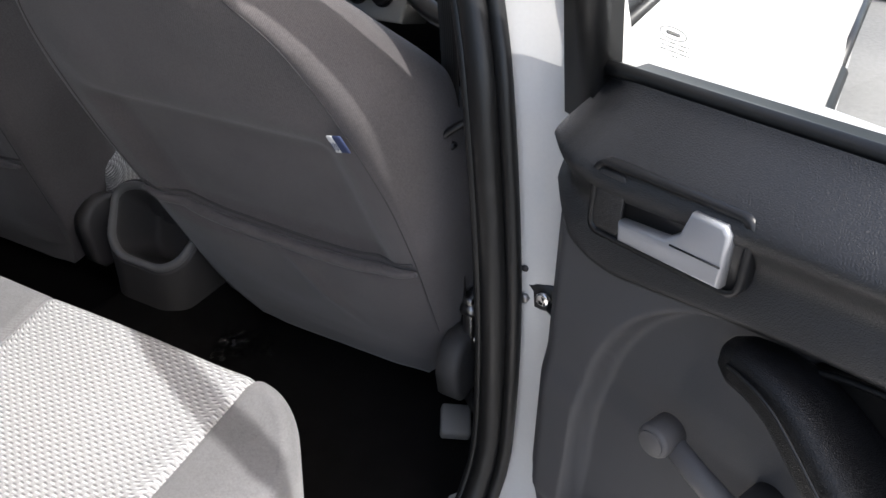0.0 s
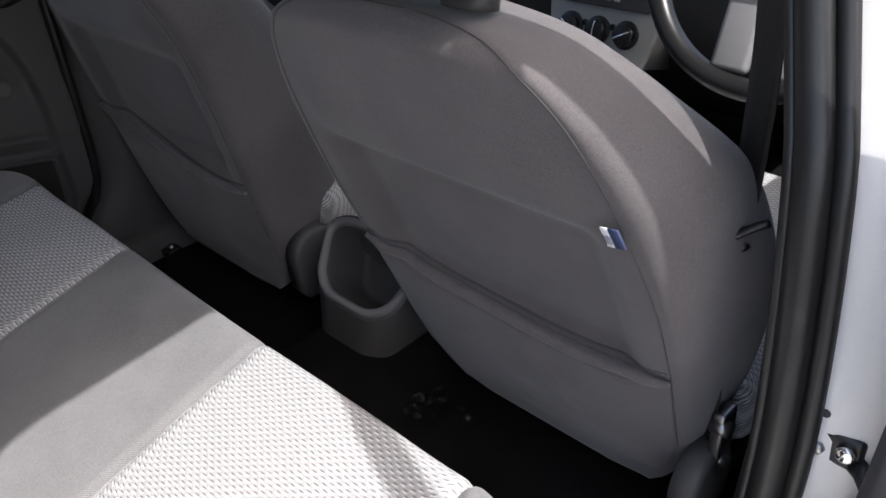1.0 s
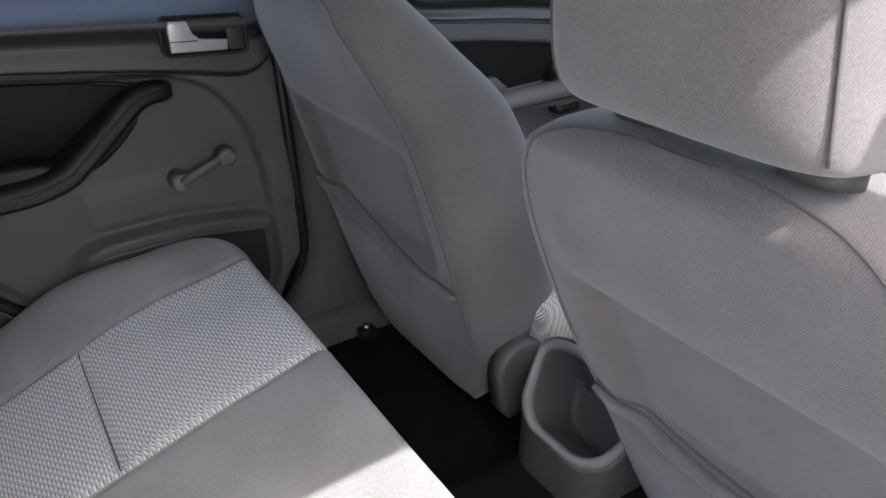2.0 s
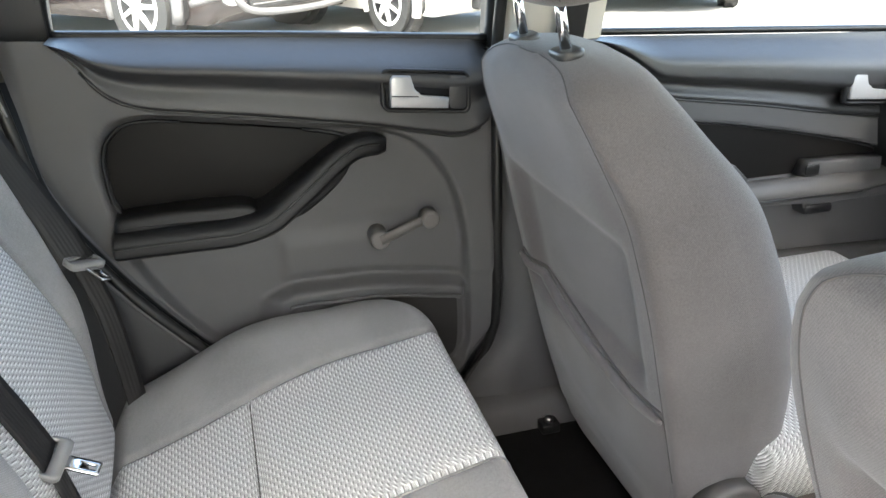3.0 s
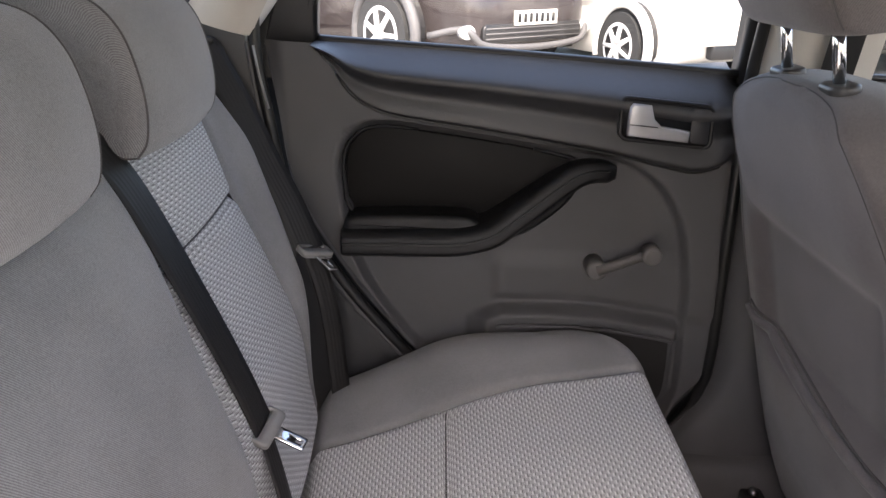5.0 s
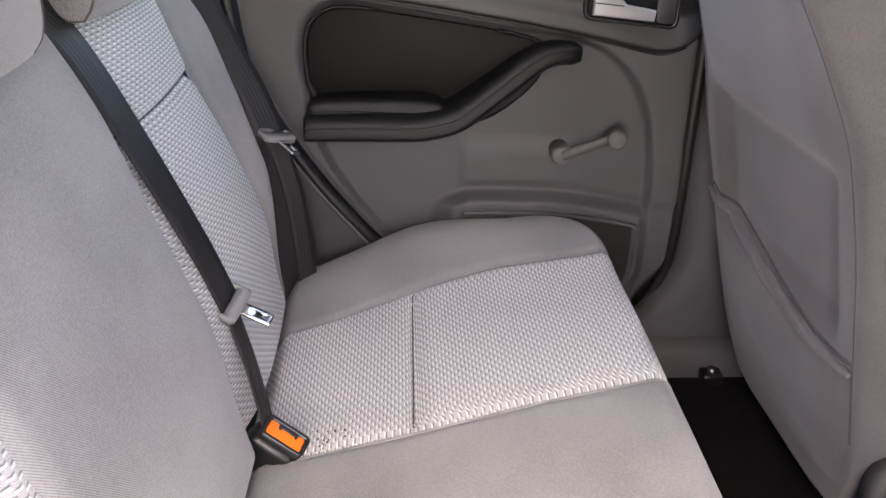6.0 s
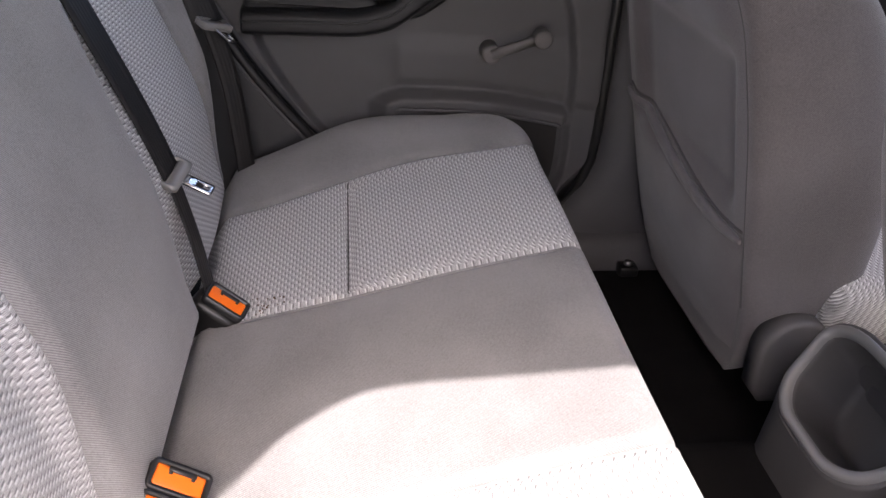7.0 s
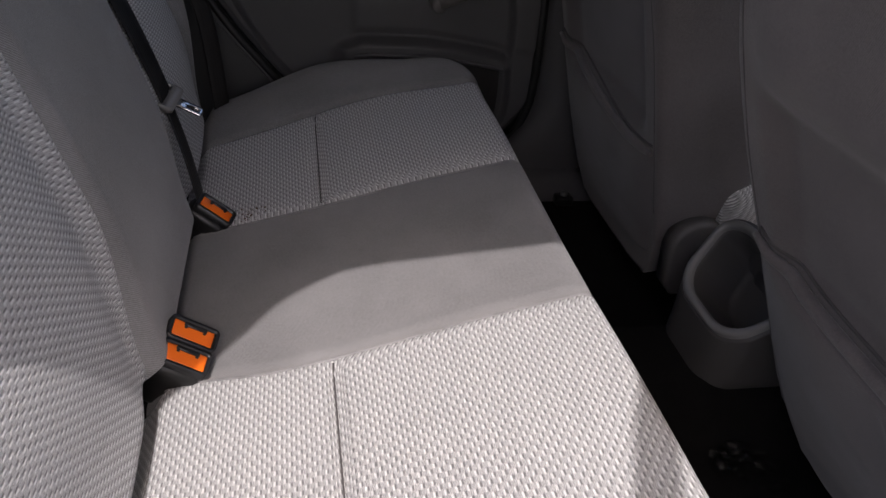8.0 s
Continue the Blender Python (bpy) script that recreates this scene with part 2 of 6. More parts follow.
def curve(points, steps=8):
    """A smooth line (Catmull-Rom) through points of any dimension."""
    p = [np.array(q, float) for q in points]
    p = [2 * p[0] - p[1]] + p + [2 * p[-1] - p[-2]]
    out = []
    for i in range(1, len(p) - 2):
        for s in range(steps):
            t = s / steps
            out.append(0.5 * (2 * p[i] + (p[i + 1] - p[i - 1]) * t + (2 * p[i - 1] - 5 * p[i] + 4 * p[i + 1] - p[i + 2]) * t * t
                              + (3 * p[i] - p[i - 1] - 3 * p[i + 1] + p[i + 2]) * t ** 3))
    out.append(p[-2])
    return out


def tube(path, radius, sides=8, squash=1.0, caps=True):
    """A round cord or bar along a path; radius may be a list."""
    path = [Vector(p) for p in path]
    rings, up = [], None
    for i, p in enumerate(path):
        d = (path[min(i + 1, len(path) - 1)] - path[max(i - 1, 0)]).normalized()
        if up is None:
            up = d.orthogonal().normalized()
        up = (up - d * up.dot(d)).normalized()
        side = d.cross(up)
        r = radius[i] if isinstance(radius, (list, tuple)) else radius
        rings.append([p + up * (r * math.cos(a)) + side * (r * squash * math.sin(a)) for a in (2 * math.pi * k / sides for k in range(sides))])
    return oriented(sheet(rings, True, caps))


def strap(path, across, width, thick=0.0014):
    """A flat band along a path; across: its width's direction, one or one for each point. Returns the mesh and its UV."""
    path = [Vector(p) for p in path]
    rings, uv, run = [], [], 0.0
    for i, p in enumerate(path):
        d = (path[min(i + 1, len(path) - 1)] - path[max(i - 1, 0)]).normalized()
        a = Vector(across[i]) if isinstance(across, list) else Vector(across)
        a = (a - d * a.dot(d)).normalized()
        nrm = d.cross(a)
        if i:
            run += (p - path[i - 1]).length
        ring = []
        for s, t in ((-1, -1), (-0.5, -1), (0, -1), (0.5, -1), (1, -1), (1, 1), (0.5, 1), (0, 1), (-0.5, 1), (-1, 1)):
            ring.append(p + a * (s * width / 2) + nrm * (t * thick / 2))
            uv.append((s * width / 2, run))
        rings.append(ring)
    return sheet(rings, True, True), uv


def rbox(sx, sy, sz, bevel=0.005, segments=2, taper=(1.0, 1.0), at=(0, 0, 0)):
    """A rounded box, its top narrowed by taper."""
    bm = bmesh.new()
    bmesh.ops.create_cube(bm, size=1.0)
    for v in bm.verts:
        k = taper if v.co.z > 0 else (1, 1)
        v.co = Vector((v.co.x * sx * k[0], v.co.y * sy * k[1], v.co.z * sz)) + Vector(at)
    if bevel > 0:
        bmesh.ops.bevel(bm, geom=bm.edges[:], offset=bevel, segments=segments, profile=0.5, affect="EDGES")
    return fixed(bm)


def plate(outline, depth, bevel=0.002, segments=2, to=None):
    """A flat piece: a 2D outline with a thickness and rounded rims. to: turns (u, v, w) into a place."""
    bm = bmesh.new()
    low = [bm.verts.new((p[0], p[1], 0)) for p in outline]
    f = bm.faces.new(low)
    top = bmesh.ops.extrude_face_region(bm, geom=[f])
    for v in [g for g in top["geom"] if isinstance(g, bmesh.types.BMVert)]:
        v.co.z = depth
    fixed(bm)
    if bevel > 0:
        rim = [e for e in bm.edges if abs(e.verts[0].co.z - e.verts[1].co.z) < 1e-6 and e.verts[0].co.z > depth / 2]
        bmesh.ops.bevel(bm, geom=rim, offset=bevel, segments=segments, profile=0.5, affect="EDGES")
    if to:
        for v in bm.verts:
            v.co = Vector(to(*v.co))
    return fixed(bm)


def rounded(w, h, r, n=5, at=(0, 0)):
    """The outline of a rectangle with round corners."""
    out = []
    for cx, cy, a0 in ((w / 2 - r, h / 2 - r, 0), (-w / 2 + r, h / 2 - r, 90), (-w / 2 + r, -h / 2 + r, 180), (w / 2 - r, -h / 2 + r, 270)):
        for k in range(n + 1):
            a = radians(a0 + 90 * k / n)
            out.append((at[0] + cx + r * math.cos(a), at[1] + cy + r * math.sin(a)))
    return out


def disc(radius, depth, bevel=0.002, sides=28, to=None):
    return plate([(radius * math.cos(2 * math.pi * k / sides), radius * math.sin(2 * math.pi * k / sides)) for k in range(sides)], depth, bevel, 2, to)


def frame_bar(outer, inner, depth, to=None):
    """A flat ring between two outlines of equal length, with thickness."""
    n = len(outer)
    rings = [[(*p, 0) for p in outer], [(*p, depth) for p in outer], [(*p, depth) for p in inner], [(*p, 0) for p in inner], [(*p, 0) for p in outer]]
    bm = oriented(sheet(rings, True))
    bmesh.ops.remove_doubles(bm, verts=bm.verts, dist=1e-6)
    if to:
        for v in bm.verts:
            v.co = Vector(to(*v.co))
    return fixed(bm)


def ss(a, b, x):
    t = min(1.0, max(0.0, (x - a) / (b - a)))
    return t * t * (3 - 2 * t)


def lerp_table(x, table):
    """Straight-line reading of a small table of (x, value)."""
    if x <= table[0][0]:
        return table[0][1]
    for (x0, v0), (x1, v1) in zip(table, table[1:]):
        if x <= x1:
            return v0 + (v1 - v0) * (x - x0) / (x1 - x0)
    return table[-1][1]


def smooth_table(table, steps=6):
    """The same table along a smooth line, for lerp_table."""
    return [tuple(p) for p in curve(table, steps)]


def spaced(n, edge=0.03):
    """0 to 1 with extra steps next to both ends."""
    inner = [edge + (1 - 2 * edge) * k / n for k in range(n + 1)]
    return [0.0, edge * 0.25, edge * 0.55] + inner + [1 - edge * 0.55, 1 - edge * 0.25, 1.0]


def inside_distance(poly, x, y):
    """Distance to a closed outline, positive within it."""
    best, odd = 1e9, False
    for (x0, y0), (x1, y1) in zip(poly, poly[1:] + poly[:1]):
        dx, dy = x1 - x0, y1 - y0
        t = min(1.0, max(0.0, ((x - x0) * dx + (y - y0) * dy) / (dx * dx + dy * dy + 1e-12)))
        best = min(best, math.hypot(x - x0 - t * dx, y - y0 - t * dy))
        if (y0 > y) != (y1 > y) and x < (x1 - x0) * (y - y0) / (y1 - y0) + x0:
            odd = not odd
    return best if odd else -best


# ---- ground and car shell ----
g = part("ground", sheet([[(x, y, GROUND) for x in np.linspace(-1, 1, 21) * 400] for y in np.linspace(-1, 1, 21) * 400]), ASPHALT, smooth=False)
tagged(g, "pale worn asphalt of a car park", "ground", kind="structure")

FLOOR = 0.300


def floor_height(x, y):
    bump = ss(0.15, 0.06, abs(x - CX))
    return FLOOR + 0.075 * bump - 0.02 * ss(0.45, 0.7, y)


car_floor = part("floor", sheet([[(x, y, floor_height(x, y)) for x in np.linspace(-0.80, 0.74, 90)] for y in np.linspace(-0.5, 1.7, 60)]), CARPET)
tagged(car_floor, "black carpet of the car's footwells with a low middle tunnel", "floor", kind="structure")


REAR, LIP = -0.37, 0.096


def seat_top(x, y):
    """Height of the rear cushion's upper side."""
    a = abs(x - CX)
    dish = 0.016 * ss(0.25, 0.5, a) * ss(0.12, -0.2, y) + 0.012 * ss(0.40, 0.60, a) + 0.036 * ss(0.45, 0.62, a) * math.exp(-((y + 0.115) / 0.19) ** 2)
    return 0.592 + (y - 0.080) * 0.235 + dish - 0.006 * ss(0.0, -0.2, y) * ss(0.3, 0.1, a)


def cushion_point(x, v, xl, xr):
    """A point of the rear cushion: v runs from the back over the top and down the front."""
    s = max(0.0, (xl + 0.17 - x) / 0.17, (x - xr + 0.13) / 0.13)
    k = math.sqrt(max(0.0, 1 - min(1.0, s) ** 2))
    drop, pull = 0.055 * (1 - k), 0.17 * (1 - k)
    y0, y1 = REAR + 0.07 * (1 - k), LIP + 0.004 * ss(0.05, -0.25, x) - pull
    if v < 0.62:
        t = v / 0.62
        y = y0 + (y1 - y0) * t
        return x, y, seat_top(x, REAR + (LIP - REAR) * t) - drop - 0.035 * ss(-0.338, -0.372, y)
    t = (v - 0.62) / 0.38
    z1 = seat_top(x, LIP) - drop
    if t < 0.5:
        a = t / 0.5 * math.pi / 2
        r = 0.030
        return x, y1 + r * math.sin(a), z1 - r * (1 - math.cos(a)) * 1.0 + 0.010 * math.sin(a) * math.cos(a)
    q = (t - 0.5) / 0.5
    return x, y1 + 0.030 - 0.03 * q, (z1 - 0.030) + (0.335 - z1 + 0.030) * q


def cushion_panel(name, edge_l, edge_r, mat, parent, crease, label, nu=26, hemmed=(True, True)):
    rows, uv = [], []
    vs = [k / 130 for k in range(131)]
    for u in spaced(nu, 0.05):
        row, run, last = [], 0.0, None
        for v in vs:
            y = REAR + (LIP - REAR) * min(1.0, v / 0.62)
            x = edge_l(y) + (edge_r(y) - edge_l(y)) * u
            p = Vector(cushion_point(x, v, -0.705, 0.585))
            w = edge_r(y) - edge_l(y)
            for on, d in ((hemmed[0], u * w), (hemmed[1], (1 - u) * w)):
                if on:
                    p.z -= 0.007 * math.exp(-(d / 0.0055) ** 2)
            if crease:
                p.z -= 0.012 * math.exp(-((y + 0.166) / 0.0070) ** 2) * ss(0, 0.07, u) * ss(1, 0.93, u) if v < 0.62 else 0
                p.z += 0.004 * math.sin(math.pi * u) * ss(-0.17, -0.05, y)
            if last is not None:
                run += (p - last).length
            last = p
            row.append(p)
            uv.append((run, p.x))
        rows.append(row)
    return part(name, sheet(rows), mat, parent, label, uv=[(b, a) for a, b in uv])


bench = empty("rear_seat_cushion")
tagged(bench, "grey cloth rear bench cushion with pale beaded fabric panels", "seat")
e_l = lambda y: -0.705
b_l = lambda y: -0.470 - 0.060 * ss(-0.37, 0.0, y)
c_l = lambda y: -0.214 - 0.010 * ss(-0.3, 0.05, y)
c_r = lambda y: 0.124 - 0.006 * ss(-0.2, 0.08, y) - 0.016 * ss(-0.22, -0.33, y)
b_r = lambda y: 0.430 + 0.026 * ss(-0.37, 0.0, y)
e_r = lambda y: 0.585
cushion_panel("side_panel", e_l, b_l, CLOTH, bench, False, "plain grey twill side bolster", hemmed=(False, True))
cushion_panel("insert", b_l, c_l, PATTERN, bench, True, "pale beaded woven insert with a crosswise seam")
cushion_panel("middle_panel", c_l, c_r, CLOTH, bench, False, "plain grey twill middle panel")
cushion_panel("insert", c_r, b_r, PATTERN, bench, True, "pale beaded woven insert with a crosswise seam")
cushion_panel("side_panel", b_r, e_r, CLOTH, bench, False, "plain grey twill side bolster", hemmed=(True, False))
part("base", rbox(1.20, 0.40, 0.20, 0.02, 2, at=(CX, -0.13, 0.36)), CARPET, bench)
for edge, nm in ((c_l, "seam"), (c_r, "seam")):
    pts = []
    for v in [k / 60 for k in range(2, 58)]:
        y = REAR + (LIP - REAR) * min(1.0, v / 0.62)
        p = cushion_point(edge(y) + 0.004, v, -0.705, 0.585)
        pts.append((p[0], p[1], p[2] - 0.0035))
    part(nm, tube(pts, 0.0022, 6), CLOTH, bench)


for xa, xb in ((b_l, c_l), (c_r, b_r)):
    pts = []
    for u in np.linspace(0.03, 0.97, 30):
        x = xa(-0.166) + (xb(-0.166) - xa(-0.166)) * u
        p = cushion_point(x, 0.62 * (-0.166 - REAR) / (LIP - REAR), -0.705, 0.585)
        pts.append((p[0], p[1], p[2] - 0.0110 * ss(0, 0.07, u) * ss(1, 0.93, u) + 0.004 * math.sin(math.pi * u) * ss(-0.17, -0.05, -0.166)))
    # crosswise seam; its dark colour also paints the shadow line of the crease
    part("crease_seam", tube(pts, 0.0013, 6), SEAM_AND_SHADE, bench)


# ---- rear backrest ----
def back_front(x, z):
    y = -0.34 - 0.33 * (z - 0.55)
    a = abs(x - CX)
    bulge = 0.022 * ss(0.190, 0.145, a) + 0.008 * ss(0.17, 0.25, a) + 0.026 * ss(0.49, 0.57, a)
    return y + bulge * ss(1.06, 0.9, z) - 0.024 * ss(0.72, 0.52, z) - 0.055 * ss(0.535, 0.485, z)


def outer_l(z):
    return lerp_table(z, [(0.48, -0.570), (0.60, -0.595), (0.72, -0.622), (0.82, -0.628), (0.93, -0.628), (1.06, -0.612)])


def back_point(x, z, xl, xr, top):
    s = max(0.0, (xl + 0.07 - x) / 0.07, (x - xr + 0.07) / 0.07)
    k = math.sqrt(max(0.0, 1 - min(1.0, s) ** 2))
    t = max(0.0, (z - top + 0.05) / 0.05)
    kt = math.sqrt(max(0.0, 1 - min(1.0, t) ** 2))
    return Vector((x, back_front(x, min(z, top)) - 0.10 * (1 - k) - 0.09 * (1 - kt), z - 0.012 * (1 - kt)))


def back_panel(name, xa, xb, z0, z1, mat, parent, label, crease=False, nu=18, hem=(True, True), top=1.075):
    rows, uv = [], []
    nz = max(10, int((z1 - z0) / 0.007))
    zs = [z0 + (z1 - z0) * k / nz for k in range(nz + 1)]
    for u in spaced(nu, 0.05):
        row = []
        for z in zs:
            l, r = xa(z), xb(z)
            x = l + (r - l) * u
            p = back_point(x, z, outer_l(z), 2 * CX - outer_l(z) - 0.01, top)
            for on, d in ((hem[0], u * (r - l)), (hem[1], (1 - u) * (r - l))):
                if on:
                    p.y -= 0.007 * math.exp(-(d / 0.006) ** 2)
            if crease:
                p.y -= 0.010 * math.exp(-((z - CREASE) / 0.006) ** 2)
                p.y += 0.006 * math.sin(math.pi * u)
            row.append(p)
            uv.append((x, z * 1.08))
        rows.append(row)
    return part(name, sheet(rows), mat, parent, label, uv=uv)


CREASE = 0.873
INSERT = smooth_table([(0.48, -0.515), (0.58, -0.531), (0.66, -0.540), (0.78, -0.518), (0.873, -0.490), (0.97, -0.496), (1.1, -0.500)], 4)
back = empty("rear_bench_back")
tagged(back, "grey cloth rear backrest with pale beaded inserts, upright behind the bench", "seat")
i_l = lambda z: lerp_table(z, INSERT)
m_l = lambda z: lerp_table(z, [(0.48, -0.208), (0.70, -0.216), (0.80, -0.209), (0.90, -0.200), (0.97, -0.192), (1.08, -0.185)])
g_l = lambda z: m_l(z) - 0.005
m_r = lambda z: lerp_table(z, [(0.48, 0.142), (0.58, 0.136), (0.70, 0.126), (1.08, 0.126)])
i_r = lambda z: 2 * CX - i_l(z)
o_r = lambda z: 2 * CX - outer_l(z) - 0.01
back_panel("side_bolster", outer_l, i_l, 0.48, 1.075, CLOTH, back, "plain grey twill side bolster", hem=(False, True))
back_panel("insert", i_l, g_l, 0.48, 1.035, PATTERN, back, "pale beaded woven insert with a crosswise seam", True)
back_panel("shoulder_panel", i_l, g_l, 1.035, 1.075, CLOTH, back, "plain grey twill shoulder")
back_panel("middle_panel", m_l, m_r, 0.48, 1.075, CLOTH, back, "plain grey twill middle panel, bulging forward")
back_panel("insert", m_r, i_r, 0.48, 1.035, PATTERN, back, "pale beaded woven insert with a crosswise seam", True)
back_panel("shoulder_panel", m_r, i_r, 1.035, 1.075, CLOTH, back, "plain grey twill shoulder")
back_panel("side_bolster", i_r, o_r, 0.48, 1.075, CLOTH, back, "plain grey twill side bolster", hem=(True, False))
for xa, xb in ((i_l, g_l), (m_r, i_r)):
    back_crease = []
    for u in np.linspace(0.04, 0.96, 24):
        x = xa(CREASE) + (xb(CREASE) - xa(CREASE)) * u
        p = back_point(x, CREASE, outer_l(CREASE), 2 * CX - outer_l(CREASE) - 0.01, 1.075)
        back_crease.append((p.x, p.y - 0.0095 + 0.006 * math.sin(math.pi * u), CREASE))
    # seam of the backrest crease, dark to paint in the crease's shade too
    part("crease_seam", tube(back_crease, 0.0014, 6), SEAM_AND_SHADE, back)
part("shell", sheet([[(x, -0.43 - 0.4 * (z - 0.55) - 0.05 * ss(1.0, 1.08, z), z) for x in (-0.63, 0.57)] for z in np.linspace(0.45, 1.07, 9)]), CARPET, back)


def headrest(name, m, w, h, d, label, mat, posts=True, group="", post_y=0.0, drop=0.072):
    """A padded headrest: rounded block with a seam near its edge, on two chrome posts."""
    top = empty(name, m)
    tagged(top, label, "headrest", group)
    rings, uv = [], []
    levels = [-1, -0.998, -0.99, -0.975, -0.95, -0.91] + list(np.linspace(-0.86, 0.86, 21)) + [0.91, 0.95, 0.975, 0.99, 0.998, 1]
    for q in levels:
        k = max(0.02, (1 - abs(q) ** 5.0) ** (1 / 2.4))
        ring = []
        for i in range(56):
            a = 2 * math.pi * i / 56
            c, s = math.cos(a), math.sin(a)
            x = math.copysign(abs(c) ** (2 / 5.0), c) * w / 2 * (0.86 + 0.14 * k) * (1 - 0.05 * q)
            y = math.copysign(abs(s) ** (2 / 3.4), s) * d / 2 * (0.55 + 0.45 * k)
            ring.append((x, y - 0.018 * q, h / 2 * q))
            uv.append((x + y * 0.7, h / 2 * q))
        rings.append(ring)
    part("cover", sheet(rings, True, True), mat, top, uv=uv)
    for sgn in (-1, 1):
        line = [(sgn * w / 2 * 0.955 * (0.86 + 0.14 * max(0.02, (1 - abs(q) ** 5.0) ** (1 / 2.4))) * (1 - 0.05 * q), -d / 2 * (0.55 + 0.45 * max(0.02, (1 - abs(q) ** 5.0) ** (1 / 2.4))) * 0.70 - 0.018 * q, h / 2 * q) for q in np.linspace(-0.9, 0.9, 24)]
        part("seam", tube(line, 0.0012, 6), SEAM_AND_SHADE, top)
    if posts:
        for sgn in (-1, 1):
            px = sgn * 0.067
            part("post", tube([(px, post_y, -h / 2 + 0.02), (px, post_y + 0.004, -h / 2 - drop)], 0.0065, 14), CHROME, top, "chrome post")
            part("collar", plate(rounded(0.050, 0.034, 0.016, 8), 0.014, 0.004, 3, lambda u, v, w_, px=px: (px + u, post_y + 0.004 + v, -h / 2 - drop - 0.002 + w_)), COLLAR, top, "black oval collar")
    return top


def saddle_headrest(x0, x1, label, lift=0.0):
    """A low rear headrest whose front lobe hangs over the backrest, between x0 and x1."""
    top = empty("rear_headrest")
    tagged(top, label, "headrest", "rear headrests")
    lobe = curve([(-0.444, 0.984), (-0.434, 1.000), (-0.431, 1.030), (-0.436, 1.066), (-0.448, 1.100), (-0.472, 1.124), (-0.515, 1.134), (-0.575, 1.134), (-0.640, 1.126), (-0.660, 1.108), (-0.640, 1.092), (-0.580, 1.094), (-0.535, 1.090), (-0.508, 1.070), (-0.490, 1.040), (-0.474, 1.002), (-0.460, 0.985), (-0.444, 0.984)], 5)[:-1]
    mid = np.array((-0.500, 1.075))

    def across(f, grow=0.0):
        e = min(f / 0.055, (1 - f) / 0.055, 1.0)
        k = (1 - (1 - e) ** 3.0) ** 0.5
        return [(x0 + (x1 - x0) * f, p[0] - 0.010 * (2 * f - 1) ** 2, p[1] + lift) for p in (mid + (q - mid) * (0.80 + 0.20 * k + grow) for q in lobe)]
    run = [0.0] + list(np.cumsum([np.linalg.norm(b - a) for a, b in zip(lobe, lobe[1:])]))
    rings, uv = [], []
    for f in [0, 0.002, 0.006, 0.012, 0.020, 0.030, 0.042, 0.055] + list(np.linspace(0.1, 0.9, 17)) + [0.945, 0.958, 0.970, 0.980, 0.988, 0.994, 0.998, 1.0]:
        rings.append(across(f))
        uv += [(p[0], d) for p, d in zip(rings[-1], run)]
    part("cover", oriented(sheet(rings, True, True)), CLOTH, top, uv=uv)
    for f in (0.030, 0.970):
        line = across(f, 0.004)
        part("seam", tube(line + line[:1], 0.0011, 6), SEAM_AND_SHADE, top, "dark stitched seam")
    for f in (0.27, 0.73):
        x = x0 + (x1 - x0) * f
        part("post", tube([(x, -0.590, 1.112 + lift), (x, -0.580, 1.035)], 0.006, 12), CHROME, top, "chrome post")
        part("collar", plate(rounded(0.050, 0.032, 0.014, 6), 0.012, 0.003, 2, lambda u, v, w, x=x: (x + u, -0.582 + v, 1.052 + w)), BLACKP, top, "black oval collar")
    return top


SADDLE = "low grey cloth saddle headrest hooked over the rear backrest"
saddle_headrest(-0.212, -0.452, SADDLE)
saddle_headrest(2 * CX + 0.452, 2 * CX + 0.212, SADDLE)
saddle_headrest(-0.118, 0.112, "low grey cloth middle headrest hooked over the rear backrest", -0.004)


# ---- belts and buckles ----
def tongue(parent, m):
    """Belt guide of grey plastic with a steel latch plate."""
    t = part("tongue", frame_bar(rounded(0.056, 0.026, 0.007), rounded(0.047, 0.007, 0.002, at=(0, 0.006)), 0.008), RIM_GREY, parent, "grey plastic belt tongue", m=m)
    part("latch_plate", frame_bar(rounded(0.018, 0.040, 0.003, at=(0, 0)), rounded(0.006, 0.007, 0.0015, at=(0, -0.011)), 0.0028, lambda u, v, w: (u, v - 0.028, w + 0.002)), CHROME, t, "bright steel latch plate")


def turned(place, tip, facing):
    """The pose of a tongue whose tip points along tip and whose flat side faces facing."""
    y = -Vector(tip).normalized()
    z = Vector(facing)
    z = (z - y * z.dot(y)).normalized()
    x = y.cross(z)
    return Matrix.Translation(place) @ Matrix((x, y, z)).transposed().to_4x4()


def belt(name, label, path, across, lower, tongue_pose):
    b = empty(name)
    tagged(b, label, "seat belt", "rear seat belts")
    d, uv = strap(curve(path, 8), across, 0.046)
    part("shoulder_strap", d, BELT, b, uv=uv)
    d, uv = strap(curve(lower, 6), across, 0.030)
    part("lap_strap", d, BELT, b, uv=uv)
    tongue(b, tongue_pose)
    return b


